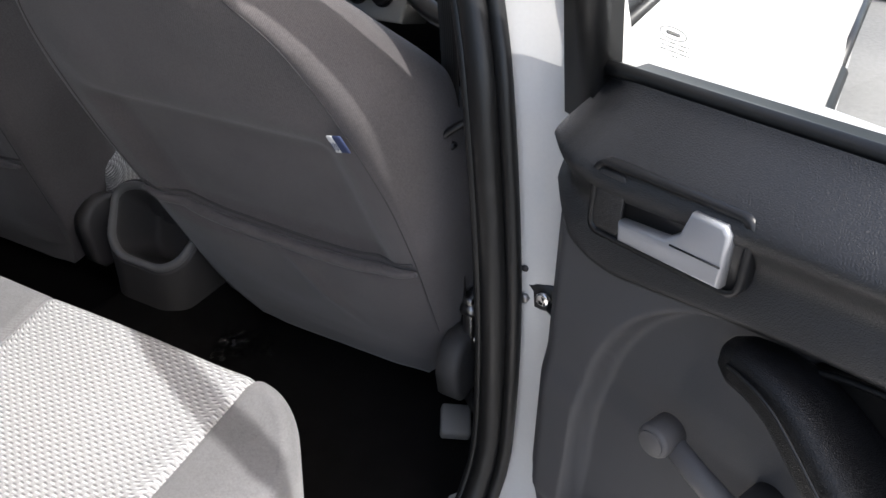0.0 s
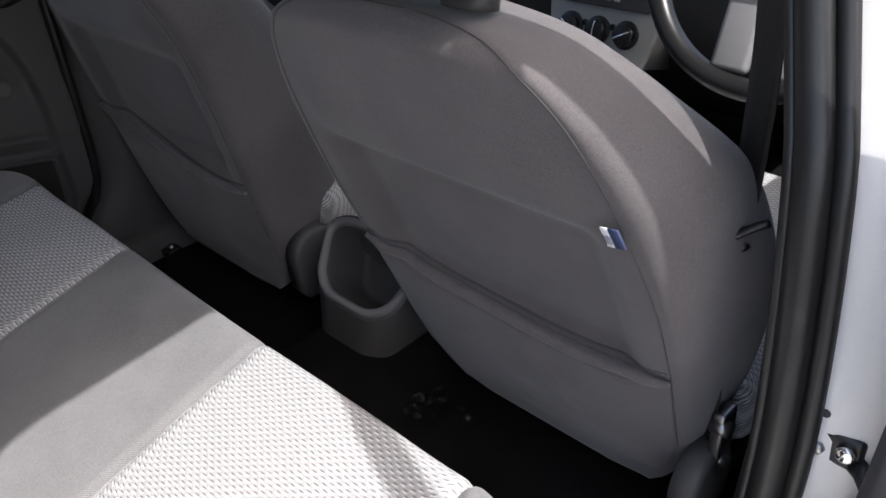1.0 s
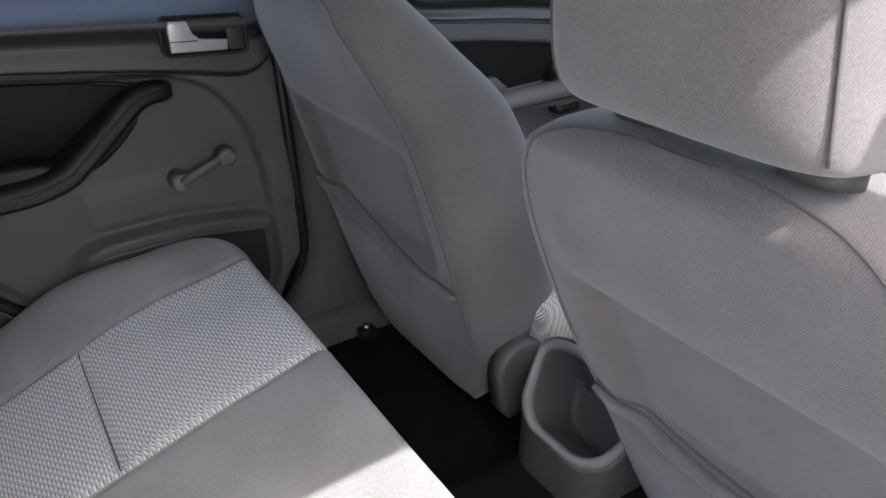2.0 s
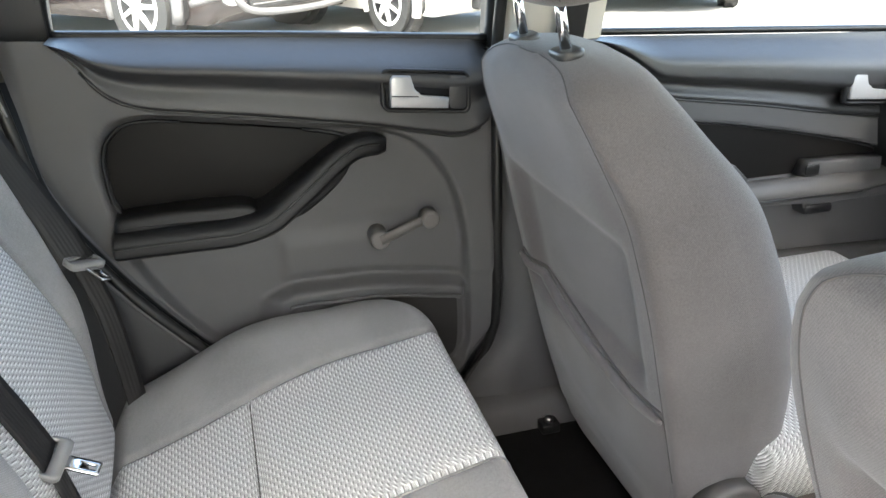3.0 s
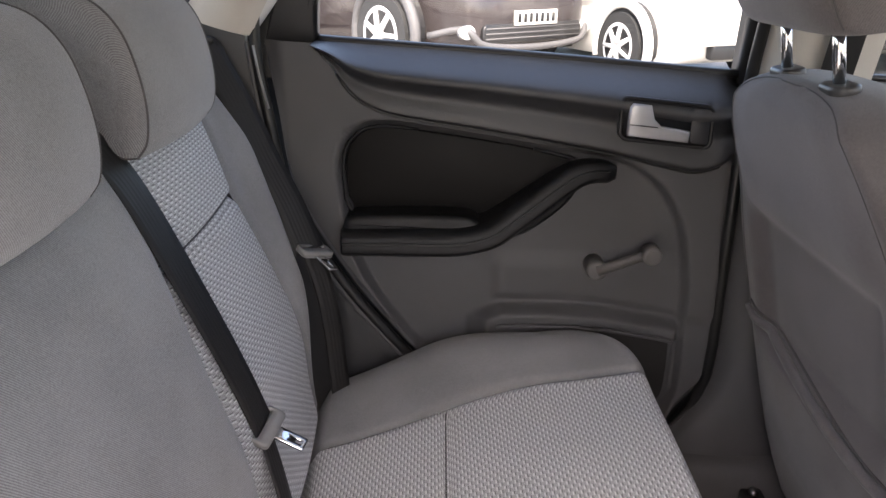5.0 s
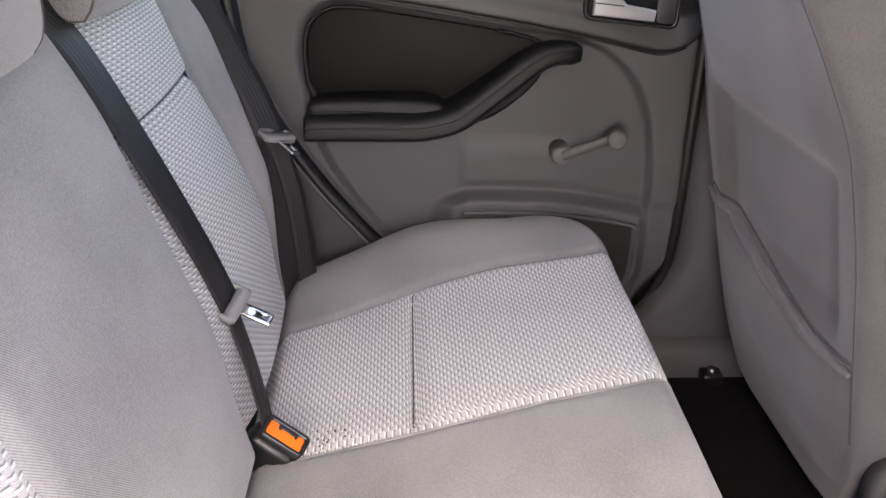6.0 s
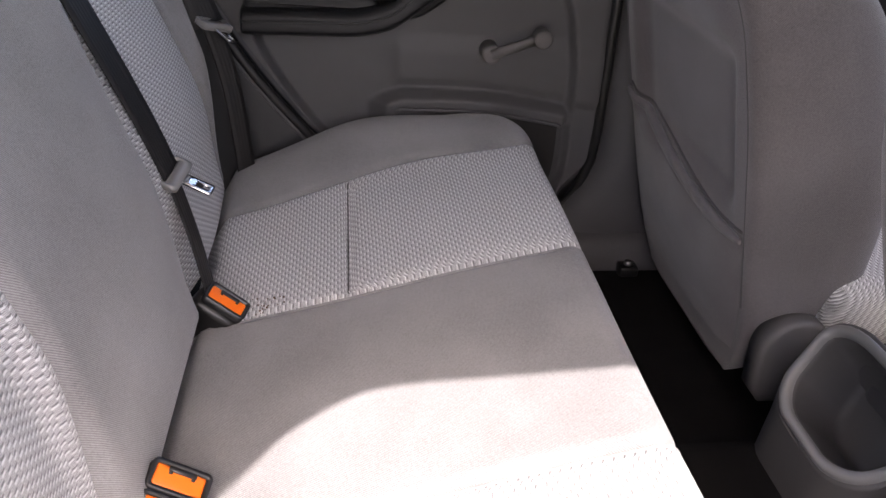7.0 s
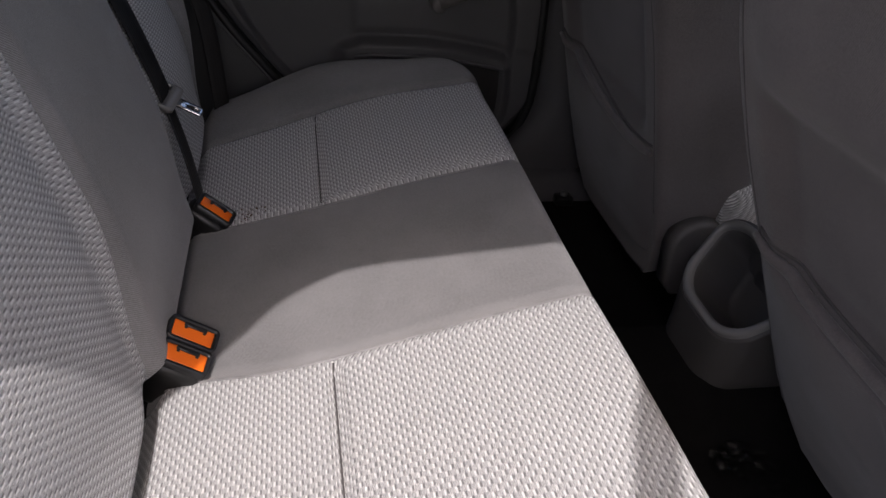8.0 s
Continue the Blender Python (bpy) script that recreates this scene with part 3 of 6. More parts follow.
belt("seat_belt", "dark webbing seat belt hanging against the rear backrest, with steel tongue",
     [(-0.662, -0.55, 1.055), (-0.655, -0.515, 1.045), (-0.650, -0.495, 1.015), (-0.641, -0.460, 0.95), (-0.626, -0.425, 0.88), (-0.610, -0.392, 0.82), (-0.596, -0.365, 0.757)], (0.50, -0.83, 0.15),
     [(-0.598, -0.362, 0.757), (-0.600, -0.340, 0.66), (-0.600, -0.325, 0.50)], turned((-0.594, -0.359, 0.754), (0.69, 0.65, -0.31), (0.02, 0.40, 0.915)))
belt("seat_belt", "dark webbing seat belt hanging against the rear backrest, with steel tongue",
     [(-0.050, -0.62, 1.088), (-0.090, -0.560, 1.080), (-0.145, -0.510, 1.050), (-0.192, -0.478, 0.995), (-0.216, -0.457, 0.945), (-0.241, -0.422, 0.84), (-0.260, -0.390, 0.74), (-0.272, -0.370, 0.668)], (0.95, -0.15, 0.05),
     [(-0.270, -0.369, 0.663), (-0.248, -0.346, 0.59), (-0.226, -0.326, 0.50)], turned((-0.272, -0.368, 0.664), (0.12, 0.90, -0.40), (0.22, 0.35, 0.90)))


def buckle(m, twin=False):
    """A black buckle body with orange release button."""
    b = empty("belt_buckle", m)
    tagged(b, "black belt buckle with %s, between cushion and backrest" % ("two orange buttons" if twin else "an orange button"), "buckle", "belt buckles")
    n = 2 if twin else 1
    part("boot", rbox(0.029 * n + 0.012, 0.066, 0.085, 0.009, 3, (0.86, 0.90), at=(0.004, -0.004, -0.054)), RUBBER, b, "black rubber boot")
    for k in range(n):
        o = (k - (n - 1) / 2) * 0.029
        h = part("housing", frame_bar(rounded(0.0280, 0.056, 0.006), rounded(0.0205, 0.047, 0.003), 0.030, lambda u, v, w, o=o: (o + u, v, w - 0.030)), BLACKP, b)
        part("button", rbox(0.0200, 0.0465, 0.020, 0.0022, 3, at=(o, 0, -0.0120)), ORANGE, b, "orange release button")
        part("slot", rbox(0.0055, 0.026, 0.0135, 0.0008, 1, at=(o - 0.0078, 0.001, -0.0075)), BLACKP, b)
        for e in (-1, 1):
            part("slot_end", rbox(0.0040, 0.0035, 0.0135, 0.0006, 1, at=(o - 0.0048, 0.001 + e * 0.0105, -0.0075)), BLACKP, b)
    return b


buckle(pose(-0.219, -0.310, 0.524, -36, 12, -18))
buckle(pose(0.098, -0.316, 0.532, -34, 22, -14), True)


# crumbs in the crack beside the buckle
rng = random.Random(5)
bm = bmesh.new()
for k in range(26):
    x, y = -0.236 + rng.gauss(0, 0.010), -0.268 + rng.gauss(0, 0.010)
    v = 0.62 * (y - REAR) / (LIP - REAR)
    p = cushion_point(x, v, -0.705, 0.585)
    geo = bmesh.ops.create_icosphere(bm, subdivisions=1, radius=rng.uniform(0.0006, 0.0016))
    bmesh.ops.translate(bm, verts=geo["verts"], vec=(p[0], p[1], p[2] + 0.0006))
crumbs = part("crumbs", bm, CRUMB, smooth=False)
tagged(crumbs, "brown crumbs on the beaded cushion beside a buckle", "crumbs", kind="stuff")


# ---- doors ----
SILL = smooth_table([(-0.70, 1.045), (-0.61, 1.040), (-0.32, 1.022), (0.0, 0.998), (0.03, 0.996)])
SPLIT = smooth_table([(-0.635, 1.036), (-0.608, 1.010), (-0.575, 0.966), (-0.53, 0.942), (-0.46, 0.929), (-0.38, 0.917), (-0.20, 0.886), (-0.09, 0.862), (-0.055, 0.855), (-0.028, 0.860), (-0.010, 0.876), (0.0, 0.905)], 4)
BOTTOM = smooth_table([(-0.708, 1.03), (-0.69, 0.93), (-0.668, 0.81), (-0.59, 0.674), (-0.497, 0.556), (-0.38, 0.44), (-0.28, 0.385), (-0.12, 0.375), (-0.05, 0.41), (-0.015, 0.47), (0.0, 0.53)], 5)
BOWL = [tuple(p) for p in curve([(-0.600, 0.80), (-0.606, 0.862), (-0.590, 0.905), (-0.545, 0.930), (-0.45, 0.921), (-0.30, 0.897), (-0.17, 0.875), (-0.10, 0.835), (-0.058, 0.77), (-0.042, 0.70), (-0.036, 0.60), (-0.05, 0.43), (-0.20, 0.39), (-0.38, 0.45), (-0.50, 0.57), (-0.58, 0.70), (-0.600, 0.80)], 4)][:-1]
POCKET = [tuple(p) for p in curve([(-0.592, 0.800), (-0.594, 0.862), (-0.580, 0.898), (-0.540, 0.918), (-0.45, 0.909), (-0.30, 0.885), (-0.235, 0.868), (-0.225, 0.852), (-0.28, 0.806), (-0.33, 0.772), (-0.42, 0.760), (-0.56, 0.765), (-0.592, 0.800)], 4)][:-1]
SHELF = smooth_table([(-0.60, 0.50), (-0.50, 0.555), (-0.44, 0.588), (-0.385, 0.606), (-0.35, 0.618), (-0.33, 0.622), (-0.20, 0.619), (-0.08, 0.601), (-0.05, 0.594), (0.02, 0.59)], 4)


def door_relief(y, z, low):
    """How far the lower door lining stands inwards of its base plane."""
    bowl = inside_distance(BOWL, y, z)
    x = -0.026 * ss(-0.001, 0.010, bowl)
    pock = inside_distance(POCKET, y, z)
    x -= 0.016 * ss(-0.004, 0.010, pock)
    line = lerp_table(y, SHELF) - low
    if -0.50 < y < -0.03:
        x += (0.032 * ss(line + 0.003, line - 0.013, z) - 0.022 * ss(line - 0.028, line - 0.036, z) * ss(-0.30, -0.26, y)) * ss(-0.40, -0.36, y) * ss(-0.036, -0.052, y)
    x += 0.006 * ss(-0.36, -0.34, y) * ss(0.72, 0.68, z) * ss(line, line + 0.02, z)
    return x


def door_lining(parent, side, fore, flare, wy, wz, low):
    """Lining of a rear door in the door's own measure: x inwards (side: +1 or -1), y back from the front edge, z height; fore, flare: its front lip; wy, wz: shift of the winder; low: drop of the shelf."""
    def fl(x, y, z):
        return side * x, y + fore * (1 + flare * ss(0.82, 0.45, z)) * ss(-0.034, 0.0, y), z
    ys = list(np.linspace(-0.706, -0.04, 170)) + list(np.linspace(-0.036, 0.0, 14))
    rows = []
    for y in ys:
        z0, z1 = lerp_table(y, BOTTOM), lerp_table(y, SPLIT) if y > -0.635 else lerp_table(y, SILL)
        z1 = max(z1, z0 + 0.001)
        edge = 0.010 * (1 - ss(0.0, 0.012, -y)) + 0.016 * (1 - ss(0.0, 0.03, y + 0.706))
        rows.append([fl(door_relief(y, z0 + (z1 - z0) * t, low) - edge - 0.010 * (1 - ss(0.0, 0.02, (z1 - z0) * t)), y, z0 + (z1 - z0) * t) for t in np.linspace(0, 1, 150)])
    part("lower_lining", oriented(sheet(rows)), TRIM_GREY, parent, "mid-grey grained plastic lower lining")
    rows = []
    for y in np.linspace(-0.635, 0.0, 110):
        z0, z1 = lerp_table(y, SPLIT), lerp_table(y, SILL)
        z1 -= 0.010 * (1 - ss(0.0, 0.034, -y)) ** 2
        z0 = min(z0, z1 - 0.0005)
        row = []
        for t in [0, 0.01, 0.03] + list(np.linspace(0.06, 1, 40)):
            z = z0 + (z1 - z0) * t
            hollow = -0.010 * math.exp(-((t - 0.40) / 0.22) ** 2)
            x = 0.004 + 0.008 * ss(0, 0.04, t) + 0.015 * ss(0.30, 0.64, t) + hollow - 0.066 * ss(0.52, 1.03, t) ** 1.25
            x -= 0.012 * (1 - ss(0.0, 0.026, -y)) ** 1.3 + 0.015 * (1 - ss(0.0, 0.10, y + 0.635)) * (1 - t)
            row.append(fl(x, y, z))
        rows.append(row)
    part("upper_lining", oriented(sheet(rows)), TRIM_DARK, parent, "charcoal soft vinyl upper lining")
    # pocket liner
    small = [(p[0] * 0.985 - 0.0062, (p[1] - 0.84) * 0.95 + 0.84) for p in POCKET]
    part("pocket_liner", plate(small, 0.006, 0.002, 2, lambda u, v, w: fl(-0.031 + w, u, v)), POCKET_DARK, parent, "dark vinyl pocket panel")
    rim = [fl(-0.013, p[0], p[1]) for p in POCKET[20:] + POCKET[:16]]
    part("pocket_rim", tube(rim, 0.0028, 6), TRIM_BLACK, parent)
    seamline = [fl(0.001, y, lerp_table(y, SPLIT) - 0.0015) for y in np.linspace(-0.60, -0.02, 60)]
    part("join", tube(seamline, 0.0022, 6), RUBBER, parent)
    # armrest that rises into the pull handle
    path = curve([(-0.598, 0.745), (-0.585, 0.745), (-0.52, 0.746), (-0.45, 0.746), (-0.41, 0.748), (-0.368, 0.758), (-0.335, 0.779), (-0.297, 0.807), (-0.260, 0.835), (-0.233, 0.851), (-0.210, 0.856), (-0.190, 0.855), (-0.175, 0.854)], 5)
    half = [lerp_table(k / (len(path) - 1), [(0, 0.014), (0.04, 0.021), (0.2, 0.0225), (0.4, 0.0225), (0.55, 0.021), (0.75, 0.0185), (0.93, 0.0165), (1, 0.011)]) for k in range(len(path))]
    depth = [lerp_table(k / (len(path) - 1), [(0, 0.034), (0.04, 0.052), (0.3, 0.056), (0.45, 0.052), (0.6, 0.040), (0.75, 0.030), (0.93, 0.020), (1, 0.012)]) for k in range(len(path))]
    rings = []
    for i, p in enumerate(path):
        d = path[min(i + 1, len(path) - 1)] - path[max(i - 1, 0)]
        d = d / np.linalg.norm(d)
        nrm = np.array((-d[1], d[0]))
        ring = []
        for k in range(28):
            a = 2 * math.pi * k / 28
            c, s = math.cos(a), math.sin(a)
            o = math.copysign(abs(s) ** 0.62, s) * half[i]
            q = p + nrm * o
            x = 0.004 + math.copysign(abs(c) ** 0.62, c) * depth[i] * (1.0 if o < 0 else 0.92)
            ring.append(fl(x, q[0], q[1]))
        rings.append(ring)
    part("armrest", oriented(sheet(rings, True, True)), TRIM_BLACK, parent, "black vinyl armrest that rises into a pull handle")
    fold = []
    for i, p in enumerate(path[3:-4]):
        fold.append(fl(0.004 + depth[i + 3] * 1.005, p[0], p[1] + 0.005))
    part("armrest_seam", tube(fold, 0.0016, 6), RUBBER, parent)
    pad = [(-0.590, 0.752), (-0.592, 0.772), (-0.582, 0.783), (-0.54, 0.787), (-0.46, 0.788), (-0.405, 0.786), (-0.385, 0.778), (-0.372, 0.764), (-0.40, 0.750), (-0.50, 0.748), (-0.590, 0.752)]
    part("armrest_pad", plate([tuple(p) for p in curve(pad, 4)][:-1], 0.052, 0.010, 3, lambda u, v, w: fl(-0.022 + w, u, v)), TRIM_BLACK, parent, "black padded elbow rest")
    lip = [(-0.372, 0.748), (-0.345, 0.744), (-0.31, 0.752), (-0.266, 0.783), (-0.239, 0.811), (-0.232, 0.832), (-0.266, 0.818), (-0.32, 0.777)]
    part("grip", plate([tuple(p) for p in curve(lip + lip[:1], 4)][:-1], 0.020, 0.006, 3, lambda u, v, w: fl(-0.014 + w, u, v)), TRIM_BLACK, parent, "black grip cup")
    # winder
    wf = lambda x, y, z: fl(x, y + wy, z + wz)
    w = part("window_winder", tube([wf(0.012, -0.192, 0.693), wf(0.014, -0.15, 0.709), wf(0.013, -0.109, 0.724)], [0.0115, 0.0105, 0.0100], 14, 0.7), WINDER, parent, "grey plastic window winder")
    part("hub", disc(0.0165, 0.034, 0.005, 32, lambda u, v, t: wf(-0.026 + t * 1.25, -0.192 + u, 0.693 + v)), WINDER, w)
    part("knob", disc(0.0155, 0.026, 0.004, 28, lambda u, v, t: wf(0.004 + t, -0.109 + u, 0.724 + v)), WINDER, w)
    part("cap", disc(0.0118, 0.002, 0.0006, 24, lambda u, v, t: wf(0.0295 + t, -0.109 + u, 0.724 + v)), WINDER, w)
    # inner release
    h = part("door_handle", frame_bar(rounded(0.142, 0.067, 0.012, at=(-0.107, 0.933)), rounded(0.133, 0.058, 0.009, at=(-0.107, 0.933)), 0.0135, lambda u, v, t: fl(0.004 + t, u, v - 0.10 * (u + 0.104))), BLACKP, parent, "black bezel with a silver lever")
    part("recess", plate(rounded(0.136, 0.061, 0.008, at=(-0.107, 0.933)), 0.003, 0, 1, lambda u, v, t: fl(0.0125 + t, u, v - 0.10 * (u + 0.104))), BLACKP, h)
    part("lock_panel", plate(rounded(0.028, 0.053, 0.006, at=(-0.056, 0.933)), 0.003, 0.001, 2, lambda u, v, t: fl(0.0150 + t, u, v - 0.10 * (u + 0.104))), TRIM_DARK, h)
    lever = [(-0.166, 0.908), (-0.074, 0.908), (-0.072, 0.925), (-0.116, 0.928), (-0.127, 0.937), (-0.133, 0.957), (-0.160, 0.957), (-0.165, 0.951)]
    part("lever", plate(lever, 0.012, 0.003, 2, lambda u, v, t: fl(0.0130 + t, u, v - 0.10 * (u + 0.104))), SILVER, h, "silver lever")
    part("lever_line", tube([fl(0.0253, -0.164, 0.932), fl(0.0253, -0.122, 0.928)], 0.0009, 5), BLACKP, h)
    # speaker mesh under the shelf
    mesh_out = [tuple(p) for p in curve([(-0.185, 0.572), (-0.175, 0.580), (-0.15, 0.584), (-0.075, 0.582), (-0.062, 0.575), (-0.060, 0.50), (-0.068, 0.455), (-0.10, 0.448), (-0.20, 0.47), (-0.21, 0.52), (-0.185, 0.572)], 4)][:-1]
    part("speaker_cover", plate(mesh_out, 0.004, 0.0015, 2, lambda u, v, t: fl(-0.003 + t, u, v - 0.5 * low)), SPEAKER, parent, "dark speaker cover")
    part("shelf_edge", tube([fl(0.013, y, lerp_table(y, SHELF) - 0.027 - low) for y in np.linspace(-0.35, -0.058, 40)], 0.0035, 8), TRIM_GREY, parent)


def rear_door(name, m, side, label):
    """A rear door: lining, outer skin, window frame, seals and glass."""
    d = empty(name, m)
    tagged(d, label, "door", kind="structure")
    door_lining(d, side, *((0.018, 0.0, -0.036, 0.020, 0.085) if side < 0 else (0.016, 0.5, 0.0, 0.0, 0.0)))

    def fl(x, y, z):
        return side * x, y, z
    prof = [(-0.685, 1.015), (-0.67, 0.93), (-0.648, 0.82), (-0.57, 0.69), (-0.48, 0.57), (-0.37, 0.46), (-0.28, 0.41), (-0.06, 0.40), (-0.012, 0.46), (-0.008, 0.55), (-0.008, 0.985), (-0.32, 0.990)]
    part("skin", plate(prof, 0.11, 0.01, 2, lambda u, v, t: fl(-0.155 + 0.11 - t + 0.03 * ss(1.0, 0.7, v) * (-1 if t > 0.05 else 0), u, v)), WHITE, d, "white painted outer skin", smooth=False)
    fore, drop, lean = (0.036, -0.13, 0.042) if side < 0 else (0.030, 0.0, 0.0)
    # window frame: front post, rear post and sill seals
    part("window_frame", tube([fl(-0.055, fore, 0.95), fl(-0.035, fore, 1.10), fl(0.025 + lean, fore - 0.006, 1.36 - drop)], 0.030, 4, 0.8), RUBBER, d, "black front window post")
    part("window_frame", tube([fl(-0.055, -0.645, 1.02), fl(-0.030, -0.635, 1.12), fl(lean, -0.56, 1.28 - drop), fl(0.020 + lean, -0.46, 1.35 - drop)], 0.013, 6), RUBBER, d, "black rear window post")
    part("window_frame", tube([fl(0.020 + lean, -0.46, 1.35 - drop), fl(0.030 + lean, -0.25, 1.38 - drop), fl(0.025 + lean, fore - 0.006, 1.37 - drop)], 0.018, 6), RUBBER, d, "black upper window frame")
    part("sill_seal", tube([fl(-0.048, y, lerp_table(y, SILL) + 0.001) for y in np.linspace(-0.635, fore - 0.014, 30)], 0.0075, 6), RUBBER, d)
    part("sill_rail", sheet([[fl(-0.040, y, lerp_table(y, SILL) - 0.004), fl(-0.095, y, lerp_table(y, SILL) - 0.006), fl(-0.11, y, lerp_table(y, SILL) - 0.06)] for y in np.linspace(-0.69, 0.015, 20)]), BLACKP, d)
    glass = part("glass", sheet([[fl(-0.054 + (0.080 + lean) * t, y, lerp_table(y, SILL) - 0.02 + (1.365 - drop - 0.12 * ss(-0.40, -0.635, y) - lerp_table(y, SILL)) * t) for t in np.linspace(0, 1, 8)] for y in np.linspace(-0.635, fore - 0.015, 8)]), GLASS, d)
    glass.visible_shadow = False
    return d


door_left = rear_door("door_1", pose(-0.703, 0.268, 0.0), 1, "closed rear car door with grey and charcoal lining, winder and silver lever")
door_right = rear_door("door_2", pose(0.728, 0.226, -0.048, 2.2, 1.0, 66.5), -1, "open rear car door with grey and charcoal lining, winder and silver lever")
# quarter panel between window and pillar
part("quarter_panel", plate([(-0.635, 1.03), (-0.712, 1.035), (-0.672, 1.15), (-0.640, 1.22), (-0.630, 1.22)], 0.014, 0.003, 2, lambda u, v, t: (-0.052 + 0.22 * (v - 1.03) + t, u, v)), TRIM_DARK, door_left, "black quarter panel")
# writing on the open door's glass: maker's oval and unreadable lines of short strokes
def on_glass(u, v, t):
    return 0.0345 - 0.24 * (v - 1.0287) - t, u + 0.012, v + 0.020


for k, (n_, zz) in enumerate(((9, 1.0212), (8, 1.0178), (9, 1.0144), (2, 1.0108))):
    for j in range(n_):
        long_ = 0.0016 + 0.0008 * ((j * 7 + k * 3) % 3)
        part("etched_mark", plate(rounded(long_, 0.0011, 0.0003, 2), 0.0003, 0, 1, lambda u, v, t, zz=zz, j=j, n_=n_: on_glass(-0.062 + 0.0031 * (j - n_ / 2) + u, zz + v, t)), ETCHED, door_right)
oval = [(0.0125 * math.cos(a), 0.0052 * math.sin(a)) for a in np.linspace(0, 2 * math.pi, 33)[:-1]]
part("etched_mark", frame_bar(oval, [(p[0] * 0.93, p[1] * 0.84) for p in oval], 0.0003, lambda u, v, t: on_glass(-0.062 + u, 1.0287 + v, t)), ETCHED, door_right)
part("etched_mark", plate(rounded(0.013, 0.0032, 0.0014, 2), 0.0003, 0, 1, lambda u, v, t: on_glass(-0.062 + u, 1.0287 + v, t)), ETCHED, door_right)


# ---- front seats ----
WIDE = smooth_table([(-0.30, 0.165), (-0.25, 0.198), (-0.15, 0.236), (0.0, 0.262), (0.10, 0.268), (0.19, 0.264), (0.234, 0.254), (0.274, 0.236), (0.317, 0.208), (0.341, 0.188), (0.365, 0.158), (0.379, 0.125), (0.388, 0.080)], 5)
DEEP = smooth_table([(-0.30, 0.15), (-0.15, 0.19), (0.0, 0.205), (0.15, 0.185), (0.27, 0.160), (0.35, 0.130), (0.388, 0.090)], 5)
SEAM_HALF = [(0.205, -0.235), (0.213, -0.15), (0.219, 0.0), (0.222, 0.09), (0.217, 0.152), (0.208, 0.213), (0.196, 0.264), (0.178, 0.310), (0.150, 0.346), (0.118, 0.367), (0.075, 0.378), (0.03, 0.382)]
SEAM_AT = [(s, x) for x, s in SEAM_HALF] + [(0.386, 0.0)]


def rear_of_seat(x, s):
    """Depth of a front seat's rear face at height s along the backrest: flat within the seam, slanting forward beyond it."""
    w, d = lerp_table(s, WIDE), lerp_table(s, DEEP)
    xs = min(lerp_table(s, SEAM_AT), w * 0.96)
    q = min(1.0, max(0.0, abs(x) - xs) / (w - xs))
    top = 0.018 * ss(0.345, 0.386, s)
    y = (d / 2 - top * 0.5) * (0.60 * q ** 3.0 + 0.40 * (1 - math.sqrt(max(0.0, 1 - q * q)))) + top + 0.004 * ss(0.6, 1.0, abs(x) / xs if xs > 0.01 else 1.0)
    knee = ss(0.195, 0.150, abs(x)) * ss(0.205, 0.160, s) * ss(-0.04, 0.0, s)
    return y + 0.019 * knee - 0.006 * math.exp(-((s - 0.23) / 0.04) ** 2) * ss(0.21, 0.15, abs(x))


